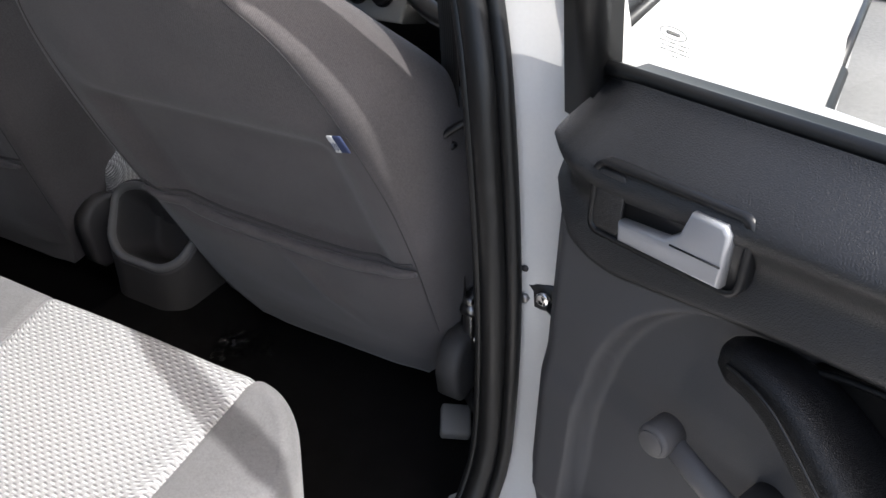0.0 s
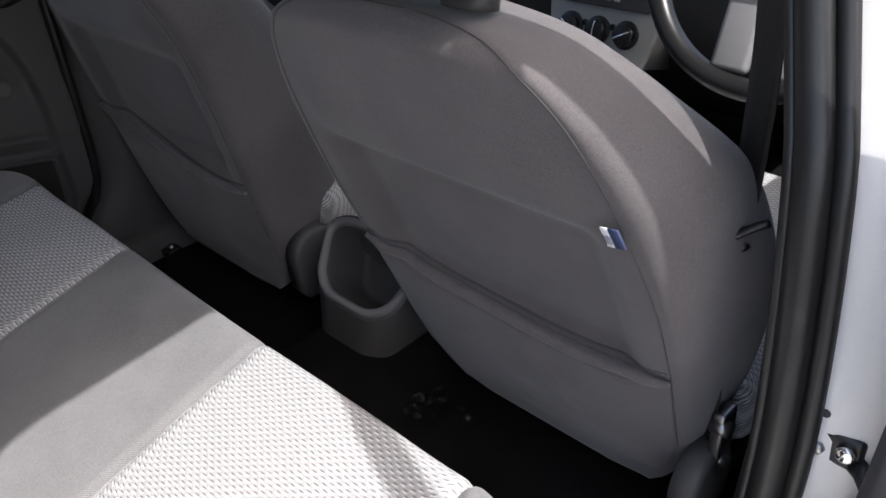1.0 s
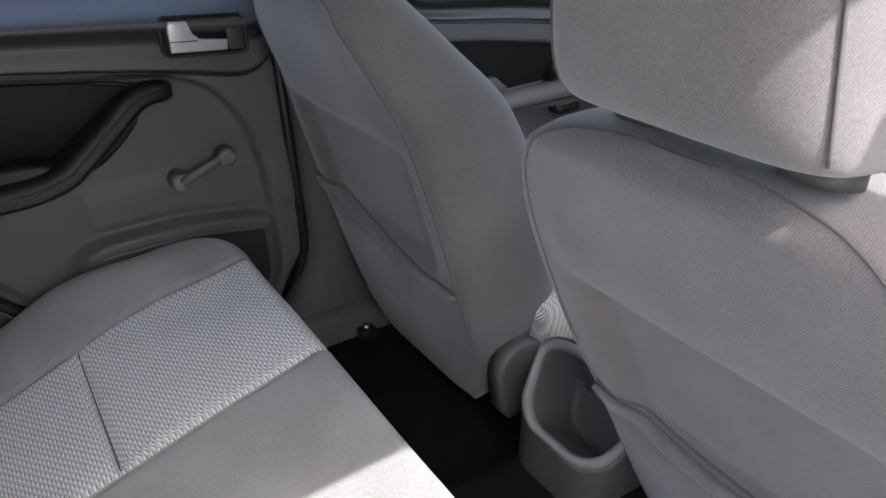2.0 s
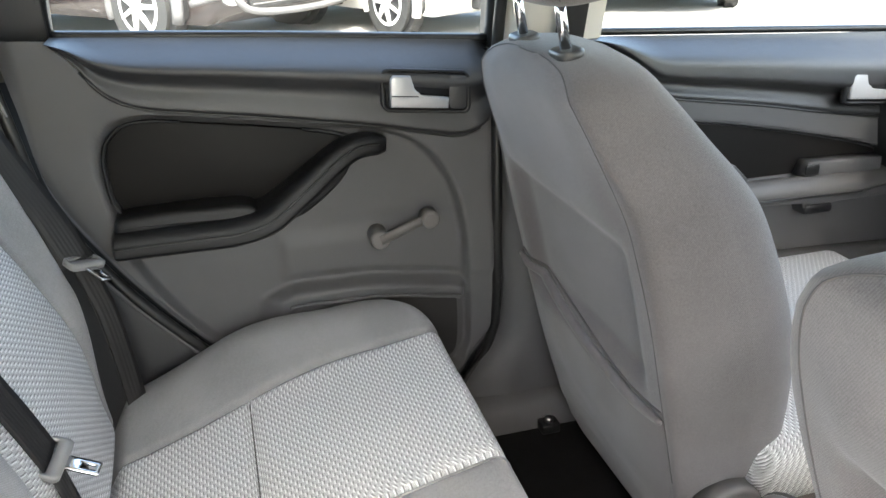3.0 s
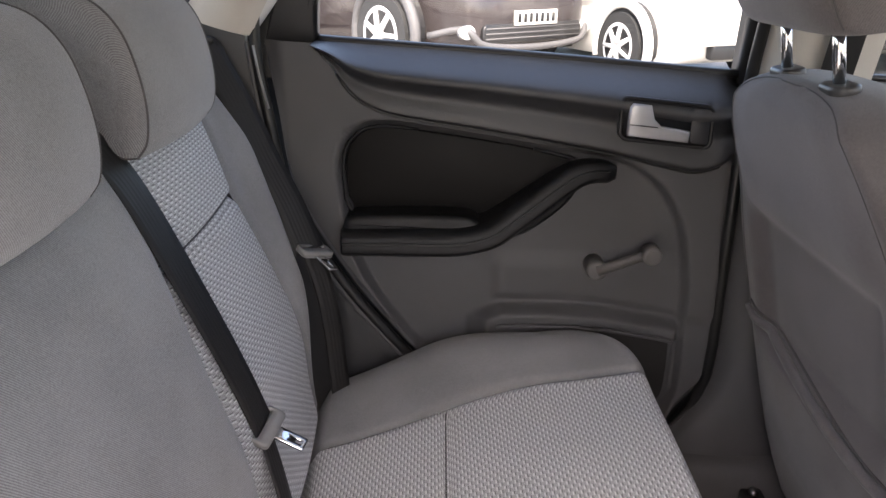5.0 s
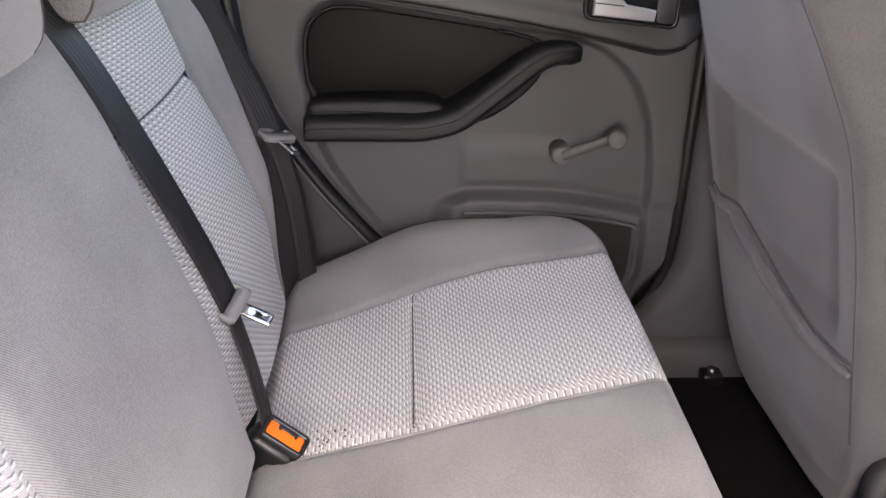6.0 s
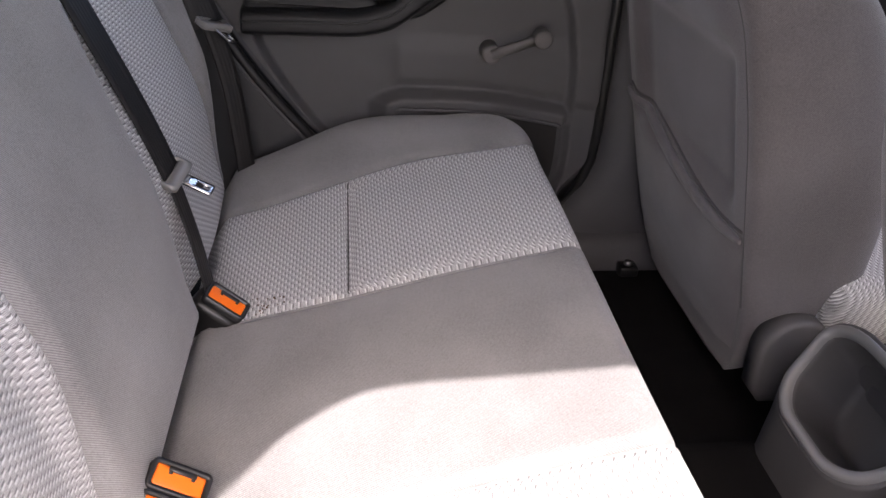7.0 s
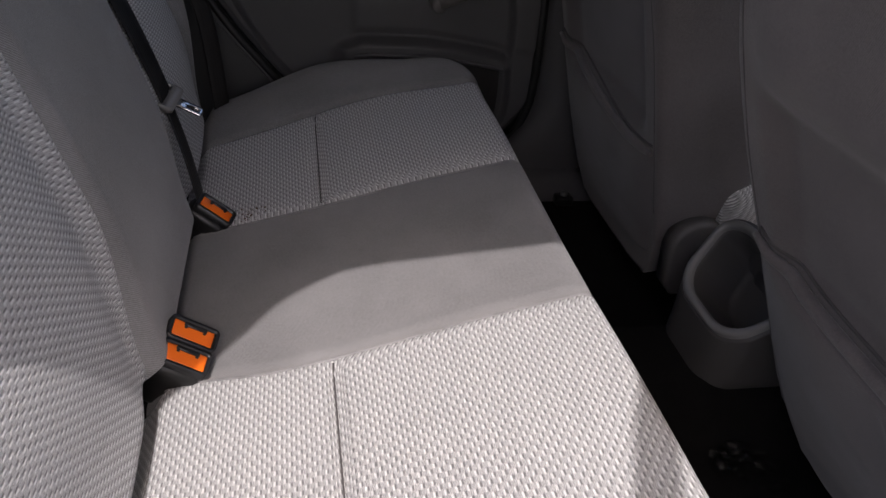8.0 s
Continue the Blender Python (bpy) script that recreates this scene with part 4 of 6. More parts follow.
def front_seat(name, m, label, lift, outer, recline, shear, shift=0.0, fall=0.55, rise=0.0):
    """A front seat; its own origin is on the rear face where the pocket ends. outer: +1 or -1, the side of the door. shift, fall, rise: shape of its crown."""
    seat = empty(name, m)
    tagged(seat, label, "car seat", "front seats")
    lean = pose(0, 0, 0, recline, 0, 0)
    rings, uv = [], []
    levels = list(np.linspace(-0.30, 0.30, 84)) + [0.31, 0.32, 0.33, 0.34, 0.348, 0.355, 0.361, 0.367, 0.372, 0.376, 0.38, 0.383, 0.386]
    for s in levels:
        w, d = lerp_table(s, WIDE), lerp_table(s, DEEP)
        ring = []
        for k in range(140):
            a = 2 * math.pi * k / 140
            c, sn = math.cos(a), math.sin(a)
            x = math.copysign(abs(c) ** (2 / (4.6 if sn < 0 else 3.2)), c) * w
            if sn < 0:
                y = rear_of_seat(x, s)
            else:
                y = d / 2 + 0.004 + 0.009 * ss(0.345, 0.386, s) + sn ** (2 / 3.0) * d / 2
                y -= 0.04 * ss(0.16, 0.05, abs(x)) * ss(0.3, 0.1, s)
            ring.append(lean @ Vector((x + shear * max(0.0, s), y - shift * ss(0.2, 0.36, s), s + rise * ss(0.28, 0.38, s) - fall * max(0.0, y) * ss(0.10, 0.36, s))))
            uv.append((x + y * 0.6, s))
        rings.append(ring)
    part("backrest", sheet(rings, True, True), CLOTH_FRONT, seat, uv=uv)

    def on(x, s, out=0.0):
        y = rear_of_seat(x, s)
        return lean @ Vector((x + shear * max(0.0, s), y - out - shift * ss(0.2, 0.36, s), s + rise * ss(0.28, 0.38, s) - fall * max(0.0, y) * ss(0.10, 0.36, s)))
    # pocket: a second layer of cloth with a gathered upper edge
    top = lambda u: -0.004 - (0.024 if outer > 0 else 0.014) * (1 - u ** 4) - (0.006 if outer > 0 else 0.026) * u - (0.0 if outer > 0 else 0.014)
    rows, puv = [], []
    for u in np.linspace(-1, 1, 60):
        row = []
        for t in [0, 0.012, 0.03, 0.05] + list(np.linspace(0.08, 1, 36)):
            s1 = top(u)
            s = s1 + (-0.236 - s1) * t
            half = lerp_table(s, [(-0.236, 0.188), (-0.15, 0.210), (0.0, 0.219)])
            puff = 0.008 * ss(0, 0.03, t) * (1 - abs(u) ** 8) + 0.006 * math.sin(math.pi * min(1, t * 1.2)) * (1 - u * u)
            puff += 0.0035 * noise.noise(Vector((u * 2.4, t * 3.0, lift * 9))) * (1 - abs(u) ** 4)
            puff += 0.0045 * math.exp(-((u - 0.10 - 0.55 * t) / 0.05) ** 2) * ss(0.0, 0.1, t) * ss(0.75, 0.45, t) * (outer > 0)
            row.append(on(u * half, s, 0.0015 + puff))
            puv.append((u * half, s))
        rows.append(row)
    part("pocket", oriented(sheet(rows)), CLOTH_FRONT, seat, "cloth map pocket", uv=puv)
    edge = [on(u * 0.2185, top(u), 0.006) for u in np.linspace(-1, 1, 50)]
    ed = tube(edge, [0.0035 + 0.0045 * (1 - abs(k / 24.5 - 1) ** 6) for k in range(50)], 10)
    part("pocket_edge", ed, CLOTH_FRONT, seat)
    # shade behind the pocket's upper edge, drawn as a dark cord
    part("pocket_gap_shade", tube([on(u * 0.214, top(u) + 0.0095, 0.0005) for u in np.linspace(-1, 1, 40)], 0.0020, 6), SEAM_AND_SHADE, seat)
    # seam round the rear panel
    half_line = SEAM_HALF[1:]
    line = half_line + [(-a, b) for a, b in half_line[::-1]]
    part("seam", tube([on(a, b, 0.0001) for a, b in curve(line, 6)], 0.0009, 6), SEAM_AND_SHADE, seat, "dark stitched seam")
    # cushion and base
    part("cushion", rbox(0.49, 0.50, 0.13, 0.045, 4, at=(0, 0.40, -0.165)), CLOTH_FRONT, seat, uv=None)
    part("cushion_insert", rbox(0.516, 0.53, 0.10, 0.028, 4, at=(0, 0.40, -0.138)), PATTERN, seat, "pale cushion panel", uv=True)
    part("base", rbox(0.42, 0.42, 0.10, 0.02, 2, at=(0, 0.36, -0.24)), BLACKP, seat)
    for sgn in (-1, 1):
        part("rail", rbox(0.035, 0.42, 0.03, 0.004, 1, at=(sgn * 0.19, 0.43, -0.315 - lift)), BLACKP, seat)
    if outer < 0:
        part("rail_foot", rbox(0.030, 0.036, 0.020, 0.004, 2, at=(-0.205, 0.050, -0.325 - lift)), RUBBER, seat)
        part("rail_bolt", tube([(-0.205, 0.050, -0.318 - lift), (-0.205, 0.050, -0.308 - lift)], 0.008, 10), STEEL, seat, "steel rail bolt")
    cy, cz, cr, low = (0.076, -0.186, 0.048, -0.240) if outer > 0 else (0.108, -0.192, 0.050, -0.275)
    arch = [(cy + cr * math.cos(math.pi * k / 24), cz + cr * math.sin(math.pi * k / 24)) for k in range(25)] + [(cy - cr * 0.92, low + 0.02), (cy - cr * 0.6, low), (cy + cr, low)]
    part("hinge_cover", plate(arch, 0.031, 0.009, 3, lambda u, v, t: (0.222 + t, u, v)), CONSOLE, seat, "round grey plastic hinge cover")
    return seat


driver = front_seat("car_seat", pose(0.337, 0.297, 0.664), "mauve-grey cloth front seat with map pocket, seen from behind", 0.027, 1, 21, -0.068)
passenger = front_seat("car_seat", pose(-0.418, 0.306, 0.655), "mauve-grey cloth front seat with map pocket, seen from behind", 0.018, -1, 13.2, 0.0, 0.018, 0.22, 0.010)
# makers' tab on the driver's seam
tab = part("tab", rbox(0.003, 0.002, 0.022, 0.0006, 1), BLUE, driver, "navy and white sewn tab", m=pose(0.1915, -0.078, 0.188, 21, -12, -6))
part("tab_face", rbox(0.009, 0.0022, 0.022, 0.0006, 1, at=(-0.0045, 0, 0)), PAPER, tab, "white half with unreadable mark")
part("tab_side", rbox(0.010, 0.0024, 0.022, 0.0006, 1, at=(0.005, 0, 0)), BLUE, tab)
for k in range(4):
    part("tab_mark", rbox(0.0010, 0.0028, 0.011 - 0.002 * (k % 2), 0.0002, 1, at=(-0.0078 + 0.0021 * k, 0, -0.002)), BLUE, tab)
part("rail_cover", rbox(0.045, 0.050, 0.022, 0.005, 2), TRIM_PALE, driver, "pale plastic rail end cover", m=pose(0.212, 0.093, -0.338, 18, 8, 30))
part("recliner", rbox(0.016, 0.030, 0.085, 0.004, 2, at=(0.248, 0.085, -0.125)), STEEL, driver, "bare steel recliner bracket")
part("recliner_pin", tube([(0.240, 0.075, -0.10), (0.262, 0.075, -0.10)], 0.010, 14), STEEL, driver)
part("recliner_pin", tube([(0.240, 0.08, -0.15), (0.262, 0.08, -0.15)], 0.008, 14), STEEL, driver)

headrest("front_headrest", pose(0.325, 0.190, 1.126, -10, 0, 0), 0.212, 0.175, 0.120, "mauve-grey cloth headrest, pushed down on the front seat", CLOTH_FRONT, True, "front headrests", 0.030, 0.011)
headrest("front_headrest", pose(-0.415, 0.215, 1.182, 8, 0, 0), 0.262, 0.175, 0.122, "mauve-grey cloth headrest, raised on chrome posts over the front seat", CLOTH_FRONT, True, "front headrests", 0.002, 0.066)

# ---- console with open bin ----
console = empty("centre_console")
tagged(console, "grey plastic centre console with an open bin at its rear end", "console")
BX = -0.010
SLANT = Vector((0, 0.085, 0.092)).normalized()
OUT = Vector((0, -SLANT.z, SLANT.y))
MOUTH = Vector((BX, 0.380, 0.514))


def rim_ring(grow, sink):
    """A ring in the bin's slanting mouth, narrower at its lower end. grow: outwards, sink: into the bin."""
    out = []
    for p in rounded(1.0, 1.0, 0.30, 7):
        v = p[1] * (0.128 + 2 * grow)
        half = 0.076 + 0.040 * (p[1] + 0.5) + grow
        out.append(MOUTH + Vector((p[0] * 2 * half, 0, 0)) + SLANT * v - OUT * sink)
    return out


foot = [Vector((-0.043 + p[0], 0.425 + p[1], 0.345)) for p in rounded(0.160, 0.165, 0.045, 7)]
lip_out = rim_ring(0.0075, 0.008)
body_rings = [[f.lerp(e, t) for f, e in zip(foot, lip_out)] for t in (0.0, 0.25, 0.5, 0.75, 0.92, 0.98, 1.0)]
body_rings += [rim_ring(0.006, 0.006), rim_ring(-0.004, 0.006), rim_ring(-0.009, 0.006), rim_ring(-0.0105, 0.008), rim_ring(-0.011, 0.014), rim_ring(-0.012, 0.025), rim_ring(-0.018, 0.085), rim_ring(-0.019, 0.090), rim_ring(-0.024, 0.094), rim_ring(-0.030, 0.095)]
part("bin", oriented(sheet(body_rings, True, True)), CONSOLE, console, "open grey plastic bin with a rounded rim")
part("rim", oriented(sheet([rim_ring(0.0030, 0.0075), rim_ring(0.0025, 0.002), rim_ring(0.0010, -0.0012), rim_ring(-0.0015, -0.0025), rim_ring(-0.0055, -0.0022), rim_ring(-0.0080, -0.0005), rim_ring(-0.0095, 0.003), rim_ring(-0.0100, 0.009)], True)), RIM_GREY, console, "smooth rounded grey rim")
part("console_body", rbox(0.17, 0.50, 0.20, 0.02, 3, at=(BX, 0.71, 0.44)), TRIM_GREY, console)
part("gaiter", rbox(0.09, 0.11, 0.06, 0.02, 3, (0.5, 0.5), at=(BX, 0.76, 0.565)), BLACKP, console, "black gear lever gaiter")
lever = empty("hand_brake")
tagged(lever, "black hand brake lever with ribbed gaiter beside the console bin", "hand brake")
part("grip", tube([(0.03, 0.52, 0.585), (0.03, 0.64, 0.615), (0.03, 0.70, 0.625)], [0.012, 0.014, 0.015], 12), BLACKP, lever)
for k in range(5):
    part("fold", tube([(0.006, 0.49 + 0.014 * k, 0.578 + 0.004 * k), (0.054, 0.49 + 0.014 * k, 0.578 + 0.004 * k)], 0.008, 8), RUBBER, lever)
# crumpled clear film on the carpet
wrap = empty("plastic_wrapper", pose(0.142, 0.386, 0.306, 0, 0, 35))
tagged(wrap, "crumpled clear plastic film lying on the black carpet", "wrapper")
bm = bmesh.new()
bmesh.ops.create_grid(bm, x_segments=26, y_segments=18, size=0.5)
for v in bm.verts:
    x, y = v.co.x * 0.105, v.co.y * 0.070
    k = noise.noise(Vector((x * 55, y * 55, 1.3)))
    k2 = noise.noise(Vector((x * 130, y * 130, 7.7)))
    v.co = Vector((x + 0.006 * k2, y + 0.006 * k, 0.010 + 0.016 * abs(k) + 0.006 * k2))
part("film", fixed(bm), thin_glass("clear_film", (0.86, 0.88, 0.88), 0.035), wrap)

# ---- dashboard ----
dash = empty("dashboard")
tagged(dash, "charcoal dashboard with silver centre console and radio", "dashboard")
part("top", sheet([[(x, y, z) for x in np.linspace(-0.73, 0.70, 24)] for y, z in curve([(1.18, 0.56), (1.10, 0.66), (1.06, 0.76), (1.05, 0.86), (1.09, 0.925), (1.2, 0.95), (1.5, 0.965), (1.95, 0.95)], 5)]), TRIM_DARK, dash)
FACE = Matrix.Translation((-0.012, 1.020, 0.722)) @ pose(0, 0, 0, 90 - 16, 0, 0)


def facia(u, v, w):
    """u to the right, v up, w out of the silver centre panel."""
    return FACE @ Vector((u, v, w))


fac = part("centre_panel", plate([(-0.112, -0.050), (0.105, -0.050), (0.122, 0.04), (0.128, 0.30), (-0.135, 0.30), (-0.128, 0.04)], 0.10, 0.008, 3, lambda u, v, w: facia(u, v, w - 0.10)), FACIA, dash, "silver-grey centre panel")
for k in range(3):
    u = -0.068 + 0.062 * k
    kn = part("dial_ring", disc(0.0265, 0.004, 0.001, 32, lambda a, b, w, u=u: facia(u + a, 0.004 + b, w)), BLACKP, fac, "black heater dial")
    part("dial", disc(0.021, 0.014, 0.003, 28, lambda a, b, w, u=u: facia(u + a, 0.004 + b, 0.004 + w)), BLACKP, kn)
    part("pointer", plate(rounded(0.004, 0.034, 0.0015, 2), 0.005, 0.001, 1, lambda a, b, w, u=u, k=k: facia(u + a * math.cos(0.9 - k) - b * math.sin(0.9 - k), 0.004 + a * math.sin(0.9 - k) + b * math.cos(0.9 - k), 0.017 + w)), CHROME, kn)
    if k < 2:
        part("push_button", disc(0.006, 0.004, 0.001, 16, lambda a, b, w, u=u: facia(u + 0.031 + a, 0.014 + b, w)), BLACKP, fac)
radio = part("radio", plate(rounded(0.205, 0.105, 0.008), 0.012, 0.003, 2, lambda u, v, w: facia(-0.002 + u, 0.100 + v, w)), grained("radio_anthracite", (0.05, 0.05, 0.052), 0.4, 900, 0.0002), fac, "anthracite radio with pale keys")
part("display", plate(rounded(0.125, 0.020, 0.003), 0.002, 0.0005, 1, lambda u, v, w: facia(u, 0.130 + v, 0.012 + w)), grained("olive_display", (0.10, 0.11, 0.06), 0.2, 500, 0.00005), radio, "greenish display")
part("cd_slot", plate(rounded(0.14, 0.006, 0.002), 0.002, 0.0005, 1, lambda u, v, w: facia(u, 0.1475 + v, 0.012 + w)), CHROME, radio)
vol = part("volume_knob", disc(0.0165, 0.016, 0.003, 28, lambda u, v, w: facia(u, 0.098 + v, 0.012 + w)), SILVER, radio, "silver volume knob")
part("knob_face", disc(0.010, 0.002, 0.0005, 24, lambda u, v, w: facia(u, 0.098 + v, 0.028 + w)), CHROME, vol)
for su in (-1, 1):
    for k in range(3):
        part("key", plate(rounded(0.028, 0.010, 0.003), 0.005, 0.0015, 2, lambda u, v, w, su=su, k=k: facia(su * 0.052 + u, 0.116 - 0.018 * k + v, 0.012 + w)), SILVER, radio)
        part("small_key", plate(rounded(0.018, 0.007, 0.002), 0.004, 0.001, 1, lambda u, v, w, su=su, k=k: facia(su * 0.085 + u, 0.112 - 0.018 * k + v, 0.012 + w)), BLACKP, radio)
for k in range(4):
    part("key", plate(rounded(0.013, 0.008, 0.003), 0.004, 0.001, 2, lambda u, v, w, k=k: facia(-0.030 + 0.020 * k + u, 0.064 + v, 0.012 + w)), SILVER, radio)
for k in range(2):
    vent = part("vent", frame_bar(rounded(0.105, 0.072, 0.016, at=(-0.058 + 0.114 * k, 0.235)), rounded(0.088, 0.055, 0.010, at=(-0.058 + 0.114 * k, 0.235)), 0.010, facia), BLACKP, fac, "black air vent")
    for j in range(4):
        part("slat", plate(rounded(0.090, 0.005, 0.002, 2), 0.006, 0.001, 1, lambda u, v, w, k=k, j=j: facia(-0.058 + 0.114 * k + u, 0.216 + 0.0125 * j + v, w)), TRIM_DARK, vent)
part("hazard_button", plate(rounded(0.020, 0.016, 0.004), 0.006, 0.0015, 2, lambda u, v, w: facia(-0.0 + u, 0.178 + v, w)), grained("red_plastic", (0.45, 0.02, 0.02), 0.4, 500, 0.0001), fac, "red hazard button")

wheel = empty("steering_wheel", pose(0.407, 0.80, 0.958, 66, 0, 0))
tagged(wheel, "black steering wheel with silver lower spoke", "steering wheel")
part("rim", tube([(0.180 * math.cos(a), 0.180 * math.sin(a), 0) for a in np.linspace(0, 2 * math.pi, 65)], 0.0165, 18, 0.9, False), BLACKP, wheel)
hubp = part("hub", rbox(0.15, 0.13, 0.05, 0.022, 4, (0.8, 0.8), at=(0, -0.005, 0.0)), TRIM_BLACK, wheel)
part("emblem", disc(0.016, 0.002, 0.0005, 28, lambda u, v, w: (u * 1.5, v * 0.7, 0.025 + w)), BLUE, hubp, "blue oval emblem")
for sx in (-1, 1):
    part("spoke", rbox(0.11, 0.045, 0.020, 0.008, 3, at=(sx * 0.12, 0.0, -0.004)), TRIM_BLACK, wheel)
    part("switch", rbox(0.030, 0.012, 0.008, 0.002, 2, at=(sx * 0.095, 0.008, 0.012)), TRIM_GREY, wheel)
    part("lower_spoke", rbox(0.058, 0.100, 0.020, 0.008, 3, (0.9, 1.0), at=(sx * 0.031, -0.112, -0.002)), WHEEL_SILVER, wheel, "silver lower spoke")
part("column", tube([(0.407, 0.84, 0.93), (0.390, 1.10, 0.78)], [0.055, 0.075], 20), BLACKP, dash)

# ---- right pillar with seals, check strap and belt ----
pillar = empty("pillar_right")
tagged(pillar, "white painted door pillar with black rubber seals and dark inner trim", "pillar", kind="structure")


SEAL_X = smooth_table([(0.33, 0.655), (0.50, 0.667), (0.70, 0.674), (0.90, 0.652), (1.0, 0.626), (1.2, 0.572), (1.40, 0.520)])
SEAL_Y = smooth_table([(0.33, 0.262), (0.50, 0.272), (0.70, 0.266), (0.90, 0.288), (1.0, 0.312), (1.2, 0.345), (1.40, 0.37)])


def seal_x(z):
    return lerp_table(z, SEAL_X)


def seal_y(z):
    return lerp_table(z, SEAL_Y)


ZS = list(np.linspace(0.33, 0.97, 22)) + list(np.linspace(1.0, 1.40, 12))
rows = []
for z in ZS:
    o, b = seal_x(z) - 0.652, seal_y(z) - 0.29
    rows.append([(0.660 + o, 0.302 + b, z), (0.690 + o, 0.304 + b, z), (0.722 + o, 0.310 + b, z), (0.736 + o, 0.311 + b, z), (0.740 + o, 0.3055 + b, z), (0.745 + o, 0.3055 + b, z), (0.750 + o, 0.325 + b, z), (0.785 + o, 0.332 + b * 0.6, z), (0.812 + o - 0.055 * ss(0.78, 0.93, z), 0.345, z), (0.875 + o - 0.12 * ss(0.76, 0.93, z), 0.350, z)])
part("painted_face", oriented(sheet(rows)), WHITE, pillar, "white painted pillar face")
rows = []
for z in ZS:
    o, b = seal_x(z) - 0.652, seal_y(z) - 0.29
    rows.append([(0.640 + o, 0.304 + b, z), (0.622 + o, 0.318 + b, z), (0.614 + o, 0.34 + b, z), (0.612 + o, 0.43, z), (0.64 + o, 0.46, z), (0.70 + o, 0.46, z)])
part("inner_trim", oriented(sheet(rows[:22])), TRIM_DARK, pillar, "dark plastic inner pillar trim")
part("upper_trim", oriented(sheet(rows[21:])), BEIGE, pillar, "pale beige upper pillar trim")


def seal_line(dx, dy):
    pts = [(seal_x(z) + dx, seal_y(z) + dy, z) for z in ZS[::-1] if z > 0.44]
    pts += [(0.662 + dx, 0.262 + dy, 0.42), (0.658 + dx, 0.245 + dy, 0.385), (0.654 + dx, 0.218 + dy, 0.352), (0.650 + dx, 0.17 + dy, 0.335), (0.646 + dx, 0.06, 0.330), (0.646 + dx, -0.1, 0.330)]
    return pts


part("seal", tube(seal_line(0.0, 0.0), 0.0155, 12), RUBBER, pillar, "thick black rubber door seal")
part("seal_lip", tube(seal_line(-0.016, -0.004), 0.0055, 8), RUBBER, pillar, "thin black seal lip")
part("outer_seal", tube(seal_line(0.022, 0.002), 0.0085, 8), RUBBER, pillar)
part("sill", oriented(sheet([[(0.60, y, 0.31), (0.615, y, 0.326), (0.665, y, 0.328), (0.70, y, 0.322), (0.74, y, 0.315), (0.80, y, 0.27), (0.83, y, 0.2)] for y in (-0.75, -0.3, 0.28)])), WHITE, pillar, "white painted door sill")
chk = part("check_strap", rbox(0.045, 0.012, 0.034, 0.004, 2), BLACKP, pillar, "black door check strap with bolt", m=pose(0.715, 0.286, 0.690, 0, 0, 0))
part("bolt", disc(0.008, 0.007, 0.002, 20, lambda u, v, w: (0.010 + u, -0.006 - w, 0.003 + v)), CHROME, chk)
part("bolt", disc(0.006, 0.006, 0.002, 6, lambda u, v, w: (-0.012 + u, -0.006 - w, -0.004 + v)), STEEL, chk)
part("arm", tube([(0.018, -0.004, -0.006), (0.026, -0.008, -0.010), (0.036, -0.018, -0.016)], [0.009, 0.008, 0.007], 10, 0.6), BLACKP, chk)
# no opening: a dark disc paints the shaded inside of a small hole
part("hole", disc(0.004, 0.001, 0, 16, lambda u, v, w: (0.702 + u, 0.2805 - w, 0.722 + v)), SEAM_AND_SHADE, pillar)
part("bump_mark", tube([(0.690, 0.281, 0.76), (0.696, 0.279, 0.74), (0.692, 0.280, 0.715)], 0.0035, 8), WHITE, pillar)

fb = empty("front_seat_belt")
tagged(fb, "dark webbing front seat belt hanging down the pillar with a clip", "seat belt")
d, uv = strap(curve([(0.560, 0.36, 1.12), (0.575, 0.352, 1.0), (0.575, 0.360, 0.90), (0.568, 0.372, 0.75), (0.562, 0.39, 0.55), (0.565, 0.40, 0.36)], 6), (0.75, -0.6, 0), 0.046)
part("strap", d, BELT, fb, uv=uv)
part("guide", tube(curve([(0.612, 0.330, 0.846), (0.598, 0.322, 0.838), (0.580, 0.316, 0.822), (0.569, 0.318, 0.806), (0.578, 0.324, 0.802), (0.596, 0.330, 0.818)], 4), 0.0042, 10), BLACKP, fb, "black plastic belt tongue")
part("latch_plate", rbox(0.010, 0.016, 0.038, 0.001, 1), CHROME, fb, "steel latch plate", m=pose(0.576, 0.318, 0.788, 10, 14, 0))

# ---- left pillar, roof and rest of the body ----
pl = empty("pillar_left")
tagged(pl, "grey plastic lower pillar trim with black door seal", "pillar", kind="structure")
rows = []
for z in np.linspace(0.34, 1.40, 40):
    o = 0.30 * max(0.0, z - 1.0)
    f = 0.09 * ss(0.52, 0.34, z)
    rows.append([(-0.755 + o, 0.290 - f * 0.6, z), (-0.70 + o, 0.298 - f, z), (-0.676 + o, 0.315 - f, z), (-0.668 + o, 0.34 - f * 0.4, z), (-0.668 + o, 0.42, z), (-0.70 + o, 0.455, z)])
part("trim", oriented(sheet(rows)), TRIM_GREY, pl, "grey plastic pillar trim")
part("upper_trim", oriented(sheet([[(-0.735 + 0.30 * (z - 1.0), 0.288, z), (-0.662 + 0.30 * (z - 1.0), 0.305, z), (-0.655 + 0.30 * (z - 1.0), 0.345, z), (-0.662 + 0.30 * (z - 1.0), 0.44, z)] for z in np.linspace(1.0, 1.42, 8)])), BEIGE, pl, "pale beige upper pillar trim")
